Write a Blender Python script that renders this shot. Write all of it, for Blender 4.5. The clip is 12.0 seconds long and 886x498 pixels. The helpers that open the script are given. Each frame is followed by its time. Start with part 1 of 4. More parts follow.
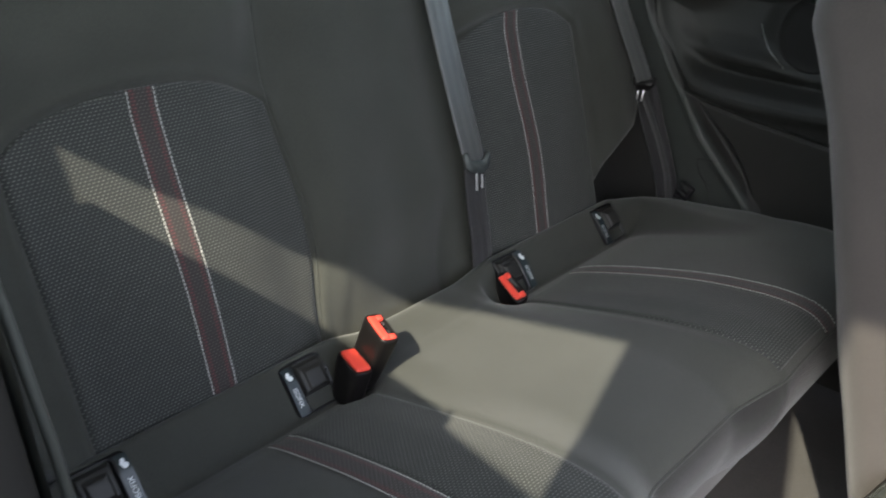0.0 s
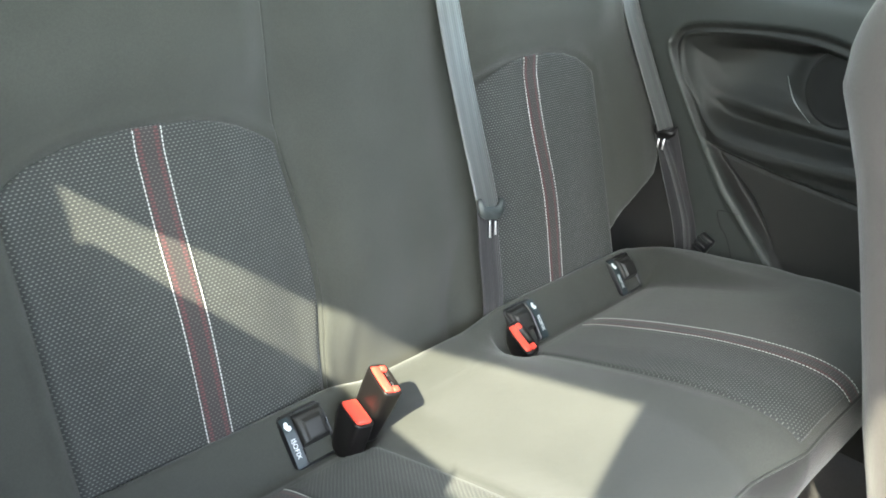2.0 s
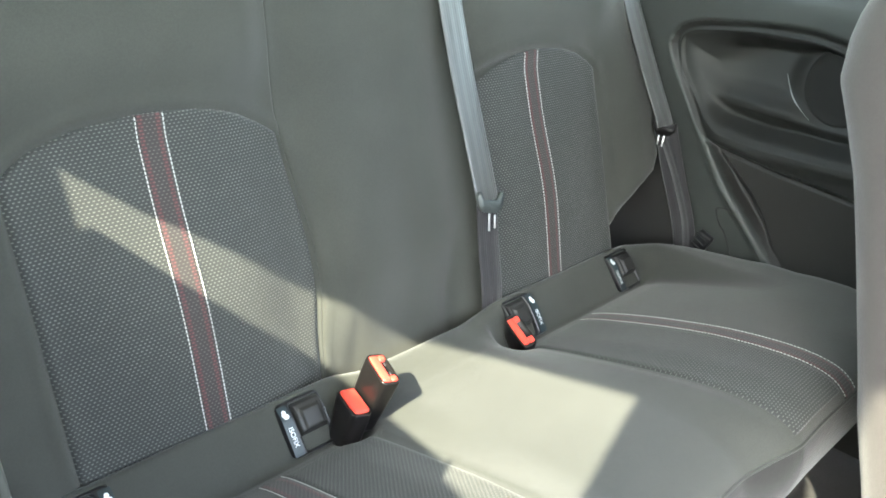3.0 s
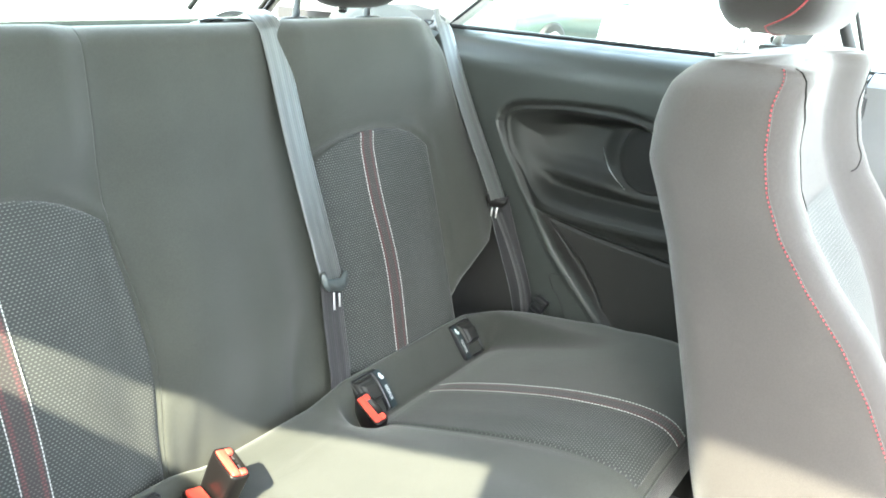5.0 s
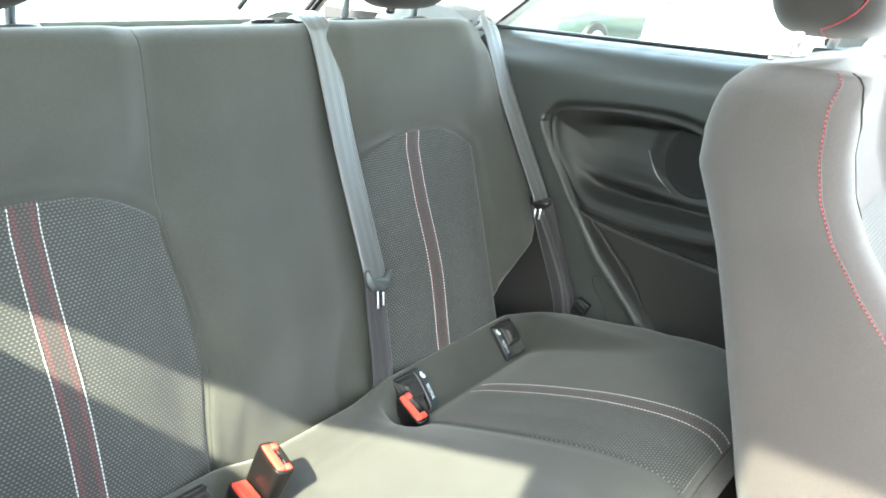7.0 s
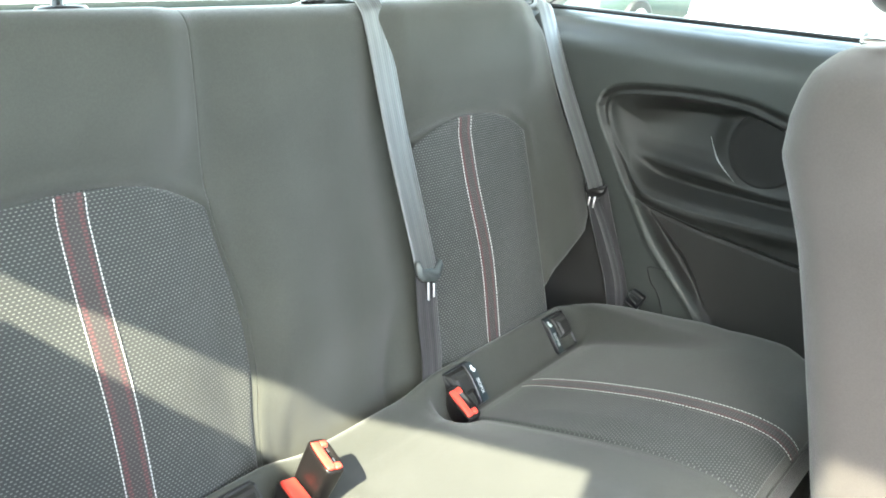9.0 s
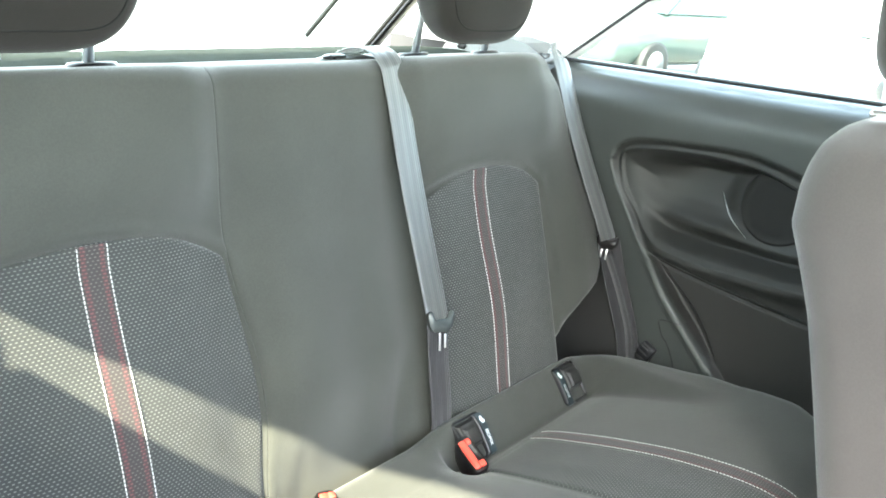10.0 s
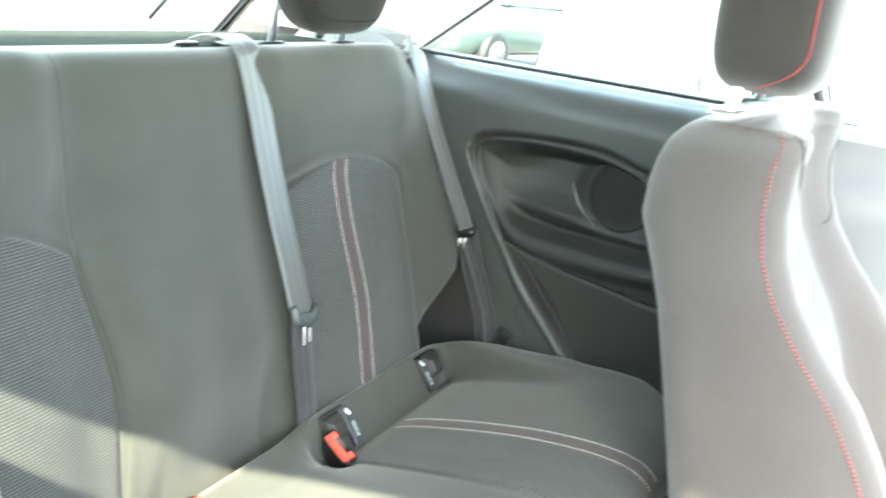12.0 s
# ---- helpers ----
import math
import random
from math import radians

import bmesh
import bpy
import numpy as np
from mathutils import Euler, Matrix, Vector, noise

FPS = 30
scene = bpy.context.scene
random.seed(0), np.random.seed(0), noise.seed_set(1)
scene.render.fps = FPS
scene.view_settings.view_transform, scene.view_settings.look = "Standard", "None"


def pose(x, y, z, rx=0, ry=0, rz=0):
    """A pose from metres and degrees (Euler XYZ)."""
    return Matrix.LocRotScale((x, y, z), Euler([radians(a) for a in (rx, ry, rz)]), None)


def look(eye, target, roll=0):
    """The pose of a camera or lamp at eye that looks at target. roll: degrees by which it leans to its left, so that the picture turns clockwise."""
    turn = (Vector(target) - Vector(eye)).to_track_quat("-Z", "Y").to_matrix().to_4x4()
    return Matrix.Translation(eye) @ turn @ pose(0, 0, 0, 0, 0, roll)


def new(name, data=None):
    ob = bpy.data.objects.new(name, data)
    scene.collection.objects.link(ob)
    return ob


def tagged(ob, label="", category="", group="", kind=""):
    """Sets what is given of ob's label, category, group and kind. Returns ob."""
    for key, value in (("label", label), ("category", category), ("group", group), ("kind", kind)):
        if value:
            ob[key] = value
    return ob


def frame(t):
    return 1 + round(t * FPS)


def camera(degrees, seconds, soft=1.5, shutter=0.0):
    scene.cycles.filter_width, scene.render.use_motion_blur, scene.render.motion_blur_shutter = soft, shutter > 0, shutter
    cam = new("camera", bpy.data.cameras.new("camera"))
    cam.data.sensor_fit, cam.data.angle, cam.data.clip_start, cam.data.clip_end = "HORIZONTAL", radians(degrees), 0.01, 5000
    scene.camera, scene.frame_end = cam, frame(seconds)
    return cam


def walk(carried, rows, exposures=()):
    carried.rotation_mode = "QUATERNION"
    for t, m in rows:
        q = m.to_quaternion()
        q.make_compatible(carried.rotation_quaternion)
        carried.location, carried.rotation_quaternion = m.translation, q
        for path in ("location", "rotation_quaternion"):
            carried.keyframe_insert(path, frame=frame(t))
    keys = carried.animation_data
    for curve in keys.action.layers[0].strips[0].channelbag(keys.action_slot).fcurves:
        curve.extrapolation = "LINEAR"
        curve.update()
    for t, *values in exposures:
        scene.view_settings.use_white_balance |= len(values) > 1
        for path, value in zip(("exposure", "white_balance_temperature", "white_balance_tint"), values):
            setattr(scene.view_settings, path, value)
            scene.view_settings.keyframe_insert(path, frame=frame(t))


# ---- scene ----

# ---------------------------------------------------------------- camera
cam = camera(58.26, 12.0, soft=1.75, shutter=0.45)
PATH = [
    (0, (-0.7298, -0.7885, 0.9324), (-0.2210, -0.2909, 0.5670), 0.10),
    (0.5, (-0.7259, -0.7780, 0.9332), (-0.1822, -0.3041, 0.5870), 0.29),
    (1, (-0.7046, -0.7652, 0.9370), (-0.1859, -0.2653, 0.5890), 0.24),
    (1.5, (-0.6886, -0.7669, 0.9407), (-0.1720, -0.2618, 0.5972), 1.25),
    (2, (-0.6938, -0.7651, 0.9428), (-0.1880, -0.2465, 0.6034), 1.63),
    (2.5, (-0.6966, -0.7670, 0.9416), (-0.1902, -0.2471, 0.6052), 2.25),
    (2.7, (-0.6972, -0.7721, 0.9308), (-0.1918, -0.2530, 0.5916), 2.27),
    (4.3, (-0.7157, -0.7767, 0.9479), (-0.1412, -0.3034, 0.6549), 2.90),
    (4.5, (-0.7127, -0.7758, 0.9490), (-0.1143, -0.3264, 0.6660), 3.32),
    (5, (-0.7058, -0.7717, 0.9485), (-0.0784, -0.3530, 0.6817), 3.71),
    (5.5, (-0.7040, -0.7656, 0.9570), (-0.0736, -0.3505, 0.6919), 4.09),
    (6, (-0.7003, -0.7658, 0.9569), (-0.0804, -0.3376, 0.6878), 4.42),
    (6.5, (-0.7048, -0.7676, 0.9565), (-0.0942, -0.3275, 0.6856), 4.13),
    (7, (-0.7144, -0.7654, 0.9529), (-0.1099, -0.3167, 0.6822), 3.65),
    (7.5, (-0.7128, -0.7576, 0.9486), (-0.1144, -0.3032, 0.6740), 3.18),
    (9.3, (-0.6915, -0.7107, 0.9532), (-0.1166, -0.2372, 0.6610), 3.62),
    (9.5, (-0.6930, -0.7106, 0.9663), (-0.1180, -0.2354, 0.6772), 3.88),
    (10, (-0.6974, -0.7145, 0.9804), (-0.1209, -0.2249, 0.7199), 4.39),
    (10.5, (-0.7000, -0.7105, 0.9691), (-0.1266, -0.2176, 0.7079), 5.28),
    (11, (-0.7059, -0.6866, 0.9677), (-0.1351, -0.2005, 0.6886), 5.32),
    (11.5, (-0.7222, -0.6680, 0.9682), (-0.1126, -0.2319, 0.6887), 6.01),
    (12, (-0.7123, -0.6946, 0.9864), (-0.0485, -0.3307, 0.7276), 6.98),
]
EXPOSURES = [(0.0, 2.67, 6450, 11), (0.3, 3.35, 6450, 9), (1.0, 4.14, 6450, 5), (2.5, 4.26, 6500, 4), (4.3, 4.60, 6450, 3), (5.0, 4.58, 6450, 2), (6.5, 4.50, 6450, 3), (7.5, 4.55, 6450, 3), (10.0, 4.68, 6500, 4), (12.0, 4.80, 6450, 2)]
walk(cam, [(t, look(eye, target, roll)) for t, eye, target, roll in PATH], EXPOSURES)

# ---------------------------------------------------------------- world and sun
SUN = Vector((-0.69, -0.24, 0.68)).normalized()
world = bpy.data.worlds.new("sky")
scene.world = world
world.use_nodes = True
wn = world.node_tree
sky = wn.nodes.new("ShaderNodeTexSky")
sky.sky_type, sky.sun_disc = "NISHITA", False
sky.air_density, sky.dust_density, sky.ozone_density = 1.0, 2.0, 1.0
sky.sun_elevation, sky.sun_rotation = math.asin(SUN.z), math.atan2(SUN.x, SUN.y)
haze = wn.nodes.new("ShaderNodeHueSaturation")
haze.inputs["Saturation"].default_value = 0.6
wn.links.new(sky.outputs[0], haze.inputs["Color"])
wn.links.new(haze.outputs[0], wn.nodes["Background"].inputs[0])
wn.nodes["Background"].inputs[1].default_value = 0.15
sun_data = bpy.data.lights.new("sun", "SUN")
sun_data.energy, sun_data.angle, sun_data.color = 1.65, radians(0.8), (1.0, 0.935, 0.73)
sun_lamp = new("sun", sun_data)
screen_data = bpy.data.lights.new("windscreen_sky", "AREA")
screen_data.shape, screen_data.size, screen_data.size_y, screen_data.energy, screen_data.color = "RECTANGLE", 1.25, 0.75, 0.50, (0.93, 0.97, 1.0)
screen_lamp = new("windscreen_sky", screen_data)
screen_lamp.matrix_world = look((0, -1.72, 1.16), (0, -0.4, 0.45))
rear_data = bpy.data.lights.new("rear_window_sky", "AREA")
rear_data.shape, rear_data.size, rear_data.size_y, rear_data.energy, rear_data.color = "RECTANGLE", 1.05, 0.40, 0.27, (0.93, 1.0, 0.98)
rear_lamp = new("rear_window_sky", rear_data)
rear_lamp.matrix_world = look((0, 0.50, 0.98), (0, 0.08, 0.70))
side_data = bpy.data.lights.new("door_window_sky", "AREA")
side_data.shape, side_data.size, side_data.size_y, side_data.energy, side_data.color = "RECTANGLE", 0.85, 0.40, 0.45, (0.95, 0.98, 1.0)
side_lamp = new("door_window_sky", side_data)
side_lamp.matrix_world = look((0.73, -1.12, 1.03), (0.0, -1.0, 0.80))
sun_lamp.matrix_world = look(SUN * 20, (0, 0, 0))


# ---------------------------------------------------------------- materials
class Nodes:
    """A small helper to write node trees in one line each."""

    def __init__(self, name, rough=0.6, metal=0.0, spec=0.5, colour=(0.5, 0.5, 0.5, 1)):
        self.m = bpy.data.materials.new(name)
        self.m.use_nodes = True
        self.t = self.m.node_tree
        self.b = self.t.nodes["Principled BSDF"]
        self.b.inputs["Roughness"].default_value = rough
        self.b.inputs["Metallic"].default_value = metal
        self.b.inputs["Specular IOR Level"].default_value = spec
        self.b.inputs["Base Color"].default_value = colour

    def node(self, kind, **inputs):
        n = self.t.nodes.new(kind)
        for key, value in inputs.items():
            self.feed(n.inputs[key.replace("_", " ")], value)
        return n

    def feed(self, socket, value):
        if isinstance(value, bpy.types.NodeSocket):
            self.t.links.new(value, socket)
        else:
            socket.default_value = value

    def math(self, op, a, b=0.0, clamp=False):
        n = self.t.nodes.new("ShaderNodeMath")
        n.operation, n.use_clamp = op, clamp
        self.feed(n.inputs[0], a)
        self.feed(n.inputs[1], b)
        return n.outputs[0]

    def mix(self, fac, a, b):
        n = self.t.nodes.new("ShaderNodeMix")
        n.data_type = "RGBA"
        self.feed(n.inputs[0], fac)
        self.feed(n.inputs[6], a)
        self.feed(n.inputs[7], b)
        return n.outputs[2]

    def coords(self, kind="Object"):
        return self.t.nodes.new("ShaderNodeTexCoord").outputs[kind]

    def noise(self, scale, detail=3.0, vec=None, rough=0.6):
        n = self.node("ShaderNodeTexNoise", Scale=scale, Detail=detail, Roughness=rough)
        self.t.links.new(vec or self.coords(), n.inputs["Vector"])
        return n.outputs[0]

    def ramp(self, fac, lo, hi):
        n = self.t.nodes.new("ShaderNodeMapRange")
        n.interpolation_type = "SMOOTHSTEP"
        self.feed(n.inputs[0], fac)
        n.inputs[1].default_value, n.inputs[2].default_value = lo, hi
        return n.outputs[0]

    def bump(self, height, strength, distance):
        n = self.node("ShaderNodeBump", Strength=strength, Distance=distance)
        self.t.links.new(height, n.inputs["Height"])
        self.t.links.new(n.outputs[0], self.b.inputs["Normal"])

    def base(self, value):
        self.feed(self.b.inputs["Base Color"], value)
        return self


def mat_cloth(name, dark, light, weave=1400, rough=0.85, sheen=0.25, spec=0.25):
    """Plain woven seat cloth: fine grain, faint large mottling."""
    n = Nodes(name, rough, spec=spec)
    n.b.inputs["Sheen Weight"].default_value = sheen
    n.b.inputs["Sheen Roughness"].default_value = 0.5
    big = n.ramp(n.noise(9, 4), 0.3, 0.7)
    fine = n.noise(weave, 2)
    mid = n.noise(120, 3)
    grain = n.ramp(n.noise(420, 2), 0.3, 0.7)
    n.base(n.mix(n.math("ADD", n.math("MULTIPLY", big, 0.20), n.math("ADD", n.math("MULTIPLY", fine, 0.50), n.math("MULTIPLY", grain, 0.22))), dark, light))
    n.bump(n.math("ADD", fine, n.math("MULTIPLY", mid, 0.7)), 0.25, 0.0012)
    return n.m


def mat_dots(name, ground, thread, dot, pitch_x, pitch_y, red=None):
    """Ribbed cloth with staggered rows of light thread dashes, laid out by the UVs in metres."""
    n = Nodes(name, 0.75, spec=0.3)
    n.b.inputs["Sheen Weight"].default_value = 0.2
    sep = n.node("ShaderNodeSeparateXYZ", Vector=n.coords("UV"))
    u, v = sep.outputs[0], sep.outputs[1]
    row = n.math("DIVIDE", v, pitch_y)
    r0 = n.math("FLOOR", row)
    fy = n.math("SUBTRACT", row, r0)
    odd = n.math("MULTIPLY", n.math("MODULO", n.math("ABSOLUTE", r0), 2.0), 0.5)
    col = n.math("ADD", n.math("DIVIDE", u, pitch_x), odd)
    fx = n.math("SUBTRACT", col, n.math("FLOOR", col))
    dx = n.math("MULTIPLY", n.math("ABSOLUTE", n.math("SUBTRACT", fx, 0.5)), pitch_x / dot[0])
    dy = n.math("MULTIPLY", n.math("ABSOLUTE", n.math("SUBTRACT", fy, 0.5)), pitch_y / dot[1])
    d = n.math("MAXIMUM", dx, dy)
    mask = n.ramp(d, 0.62, 0.38)
    ribs = n.math("ABSOLUTE", n.math("SUBTRACT", fy, 0.5))
    wear = n.ramp(n.noise(60, 3), 0.25, 0.75)
    fine = n.noise(1500, 2)
    tone = n.mix(n.math("MULTIPLY", fine, 0.6), ground, tuple(2.0 * c for c in ground[:3]) + (1,))
    spot = n.math("MULTIPLY", mask, n.math("ADD", 0.55, n.math("MULTIPLY", wear, 0.45)))
    shade = n.mix(spot, tone, thread)
    if red:
        lines = n.ramp(n.math("ABSOLUTE", n.math("SUBTRACT", n.math("ABSOLUTE", u), 0.0104)), 0.0034, 0.0020)
        weave = n.ramp(n.noise(900, 1), 0.35, 0.6)
        dotty = n.ramp(d, 1.1, 0.75)
        shade = n.mix(n.math("MULTIPLY", lines, n.math("ADD", 0.10, n.math("MULTIPLY", dotty, 0.44))), shade, red)
        shade = n.mix(n.math("MULTIPLY", weave, 0.16), shade, tuple(0.30 * c for c in red[:3]) + (1,))
    n.base(shade)
    n.bump(n.math("ADD", n.math("MULTIPLY", mask, 0.8), n.math("ADD", n.math("MULTIPLY", ribs, 0.9), n.math("MULTIPLY", fine, 0.3))), 0.5, 0.0008)
    return n.m


def mat_plastic(name, colour, rough=0.5, grain=700, bump=0.15, spec=0.5):
    n = Nodes(name, rough, spec=spec)
    g = n.noise(grain, 2)
    wear = n.ramp(n.noise(14, 4), 0.3, 0.75)
    n.base(n.mix(n.math("MULTIPLY", wear, 0.35), colour, tuple(1.35 * c for c in colour[:3]) + (1,)))
    n.feed(n.b.inputs["Roughness"], n.math("ADD", rough - 0.06, n.math("MULTIPLY", wear, 0.12)))
    if bump:
        n.bump(g, bump, 0.0006)
    return n.m


def mat_plain(name, colour, rough=0.4, metal=0.0):
    n = Nodes(name, rough, metal, colour=colour)
    return n.m


def mat_webbing(name, colour, rough=0.30, spec=1.0):
    """Seat belt webbing: long ribs and a satin sheen."""
    n = Nodes(name, rough, spec=spec)
    sep = n.node("ShaderNodeSeparateXYZ", Vector=n.coords("UV"))
    rib = n.math("SINE", n.math("MULTIPLY", sep.outputs[0], 2 * math.pi / 0.0045))
    wide = n.math("SINE", n.math("MULTIPLY", sep.outputs[0], 2 * math.pi / 0.0155))
    weft = n.math("SINE", n.math("MULTIPLY", sep.outputs[1], 2 * math.pi / 0.0016))
    n.base(n.mix(n.ramp(wide, -0.6, 0.9), colour, tuple(1.3 * c for c in colour[:3]) + (1,)))
    n.bump(n.math("ADD", n.math("MULTIPLY", wide, 0.6), n.math("ADD", n.math("MULTIPLY", rib, 0.3), n.math("MULTIPLY", weft, 0.15))), 0.5, 0.0009)
    n.b.inputs["Sheen Weight"].default_value = 0.3
    return n.m


def mat_glass(name, tint=(0.92, 0.97, 0.94, 1)):
    m = bpy.data.materials.new(name)
    m.use_nodes = True
    t = m.node_tree
    out = t.nodes["Material Output"]
    clear = t.nodes.new("ShaderNodeBsdfTransparent")
    clear.inputs[0].default_value = tint
    gloss = t.nodes.new("ShaderNodeBsdfGlossy")
    gloss.inputs["Roughness"].default_value = 0.02
    mixer = t.nodes.new("ShaderNodeMixShader")
    mixer.inputs[0].default_value = 0.03
    t.links.new(clear.outputs[0], mixer.inputs[1])
    t.links.new(gloss.outputs[0], mixer.inputs[2])
    t.links.new(mixer.outputs[0], out.inputs[0])
    return m


CLOTH = mat_cloth("seat_cloth", (0.030, 0.031, 0.027, 1), (0.056, 0.057, 0.050, 1))
# cushion front below the seam: seat cloth darkened in colour for its shade
APRON_SHADED = mat_cloth("shaded_apron_cloth", (0.014, 0.014, 0.013, 1), (0.028, 0.027, 0.025, 1))
CLOTH_FRONT = mat_cloth("front_seat_cloth", (0.0365, 0.0318, 0.0297, 1), (0.062, 0.0548, 0.0510, 1))
# headrests: seat cloth with shade put into its colour, as they stand against light
HEAD_REAR_SHADED = mat_cloth("shaded_rear_headrest_cloth", (0.0088, 0.0074, 0.0066, 1), (0.0155, 0.0135, 0.0118, 1), sheen=0.1)
HEAD_FRONT_SHADED = mat_cloth("shaded_front_headrest_cloth", (0.013, 0.011, 0.010, 1), (0.022, 0.019, 0.017, 1))
DOTS = mat_dots("dotted_cloth", (0.0235, 0.0245, 0.0235, 1), (0.150, 0.154, 0.142, 1), (0.0025, 0.0012), 0.0056, 0.0040)
DOTS_SEAT = mat_dots("faint_dotted_cloth", (0.019, 0.0202, 0.0186, 1), (0.112, 0.116, 0.104, 1), (0.0025, 0.0012), 0.0056, 0.0040)
STRIPE = mat_dots("stripe_cloth", (0.026, 0.025, 0.024, 1), (0.12, 0.115, 0.105, 1), (0.0024, 0.0012), 0.0056, 0.0040, red=(0.165, 0.036, 0.044, 1))
THREAD_WHITE = mat_cloth("white_thread", (0.50, 0.50, 0.48, 1), (0.66, 0.66, 0.63, 1), rough=0.6)
THREAD_RED = mat_cloth("red_thread", (0.17, 0.008, 0.012, 1), (0.26, 0.018, 0.022, 1), rough=0.6)
THREAD_PINK = mat_cloth("bright_red_thread", (0.32, 0.035, 0.045, 1), (0.44, 0.065, 0.08, 1), rough=0.6)
THREAD_DARK = mat_cloth("dark_thread", (0.006, 0.006, 0.006, 1), (0.012, 0.012, 0.011, 1), sheen=0)
TRIM = mat_plastic("trim_plastic", (0.039, 0.0425, 0.0398, 1), 0.44, spec=0.40)
DOOR_TRIM = mat_plastic("door_plastic", (0.10, 0.104, 0.108, 1), 0.45)
POCKET_SHADED = mat_plastic("shaded_pocket_plastic", (0.0205, 0.0206, 0.0192, 1), 0.48, spec=0.32)
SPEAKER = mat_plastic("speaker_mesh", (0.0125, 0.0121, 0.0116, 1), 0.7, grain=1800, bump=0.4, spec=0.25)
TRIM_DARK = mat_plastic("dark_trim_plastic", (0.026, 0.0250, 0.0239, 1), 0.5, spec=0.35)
BLACK = mat_plastic("black_plastic", (0.010, 0.010, 0.011, 1), 0.32, bump=0.05)
BUCKLE_BODY = mat_plastic("buckle_plastic", (0.008, 0.007, 0.007, 1), 0.34, bump=0.08, spec=0.3)
TONGUE = mat_plastic("tongue_plastic", (0.058, 0.066, 0.066, 1), 0.38, bump=0.05)
RED = mat_plastic("red_button", (0.84, 0.078, 0.052, 1), 0.35, bump=0.0)
WEBBING = mat_webbing("belt_webbing", (0.058, 0.060, 0.059, 1))
# same webbing, darker and duller in colour for the shade on the lower runs
WEBBING_SHADED = mat_webbing("shaded_belt_webbing", (0.020, 0.0185, 0.021, 1), 0.55, 0.35)
CHROME = mat_plain("chrome", (0.88, 0.88, 0.88, 1), 0.28, 1.0)
STEEL = mat_plain("steel", (0.6, 0.6, 0.6, 1), 0.3, 1.0)
LIGHT_TRIM = mat_cloth("light_headliner", (0.46, 0.44, 0.41, 1), (0.56, 0.54, 0.50, 1), rough=0.9)
CARPET = mat_cloth("carpet", (0.028, 0.026, 0.025, 1), (0.075, 0.070, 0.066, 1), weave=500, rough=0.95)
SHELF_CARPET = mat_cloth("shelf_carpet", (0.008, 0.010, 0.008, 1), (0.022, 0.026, 0.022, 1), weave=350, rough=1.0, sheen=0.0, spec=0.02)
RUBBER = mat_plastic("rubber_seal", (0.010, 0.010, 0.010, 1), 0.6, bump=0.05)
LABEL_WHITE = mat_plain("label_print", (0.80, 0.82, 0.84, 1), 0.5)
LABEL_DARK = mat_plain("label_ground", (0.02, 0.03, 0.035, 1), 0.35)
GLASS = mat_glass("window_glass")
ASPHALT = mat_cloth("asphalt", (0.16, 0.16, 0.155, 1), (0.25, 0.25, 0.24, 1), weave=60, rough=0.9, sheen=0)
PAINT_WHITE = mat_plastic("white_car_paint", (0.70, 0.72, 0.71, 1), 0.2, bump=0.0)
PAINT_GREEN = mat_plastic("green_car_paint", (0.050, 0.068, 0.064, 1), 0.2, bump=0.0)
PAINT_RED = mat_plastic("red_car_paint", (0.45, 0.03, 0.03, 1), 0.2, bump=0.0)
CAR_GLASS = mat_plain("car_glass", (0.05, 0.07, 0.07, 1), 0.08)


# ---------------------------------------------------------------- mesh helpers
def smooth(x, a=0.0, b=1.0):
    t = min(1.0, max(0.0, (x - a) / (b - a)))
    return t * t * (3 - 2 * t)


def lerp_table(x, table):
    """Piecewise smooth look-up in rows of (x, y)."""
    if x <= table[0][0]:
        return table[0][1]
    for (x0, y0), (x1, y1) in zip(table, table[1:]):
        if x <= x1:
            return y0 + (y1 - y0) * (x - x0) / (x1 - x0)
    return table[-1][1]


def linspace(a, b, n):
    return [a + (b - a) * i / (n - 1) for i in range(n)]


def link(name, mesh, material, parent=None, label="", flat=False):
    mesh.materials.append(material)
    if not flat:
        mesh.shade_smooth()
    ob = new(name, mesh)
    if parent:
        ob.parent = parent
    if label:
        tagged(ob, label)
    return ob


def mesh_from(name, verts, faces, uvs=None):
    me = bpy.data.meshes.new(name)
    me.from_pydata([tuple(v) for v in verts], [], faces)
    if uvs:
        layer = me.uv_layers.new(name="UVMap")
        for loop in me.loops:
            layer.data[loop.index].uv = uvs[loop.vertex_index]
    me.update()
    return me


def grid(name, fn, us, vs, material, parent=None, label="", wrap=False):
    """A sheet fn(u, v) -> point over the two lists; UVs are u and v."""
    verts = [fn(u, v) for v in vs for u in us]
    nu = len(us)
    faces = []
    for j in range(len(vs) - 1):
        for i in range(nu - 1 + wrap):
            a, b = j * nu + i, j * nu + (i + 1) % nu
            faces.append((a, b, b + nu, a + nu))
    return link(name, mesh_from(name, verts, faces, [(u, v) for v in vs for u in us]), material, parent, label)


def part(name, bm, material, parent=None, label="", flat=False):
    me = bpy.data.meshes.new(name)
    bm.to_mesh(me)
    bm.free()
    return link(name, me, material, parent, label, flat)


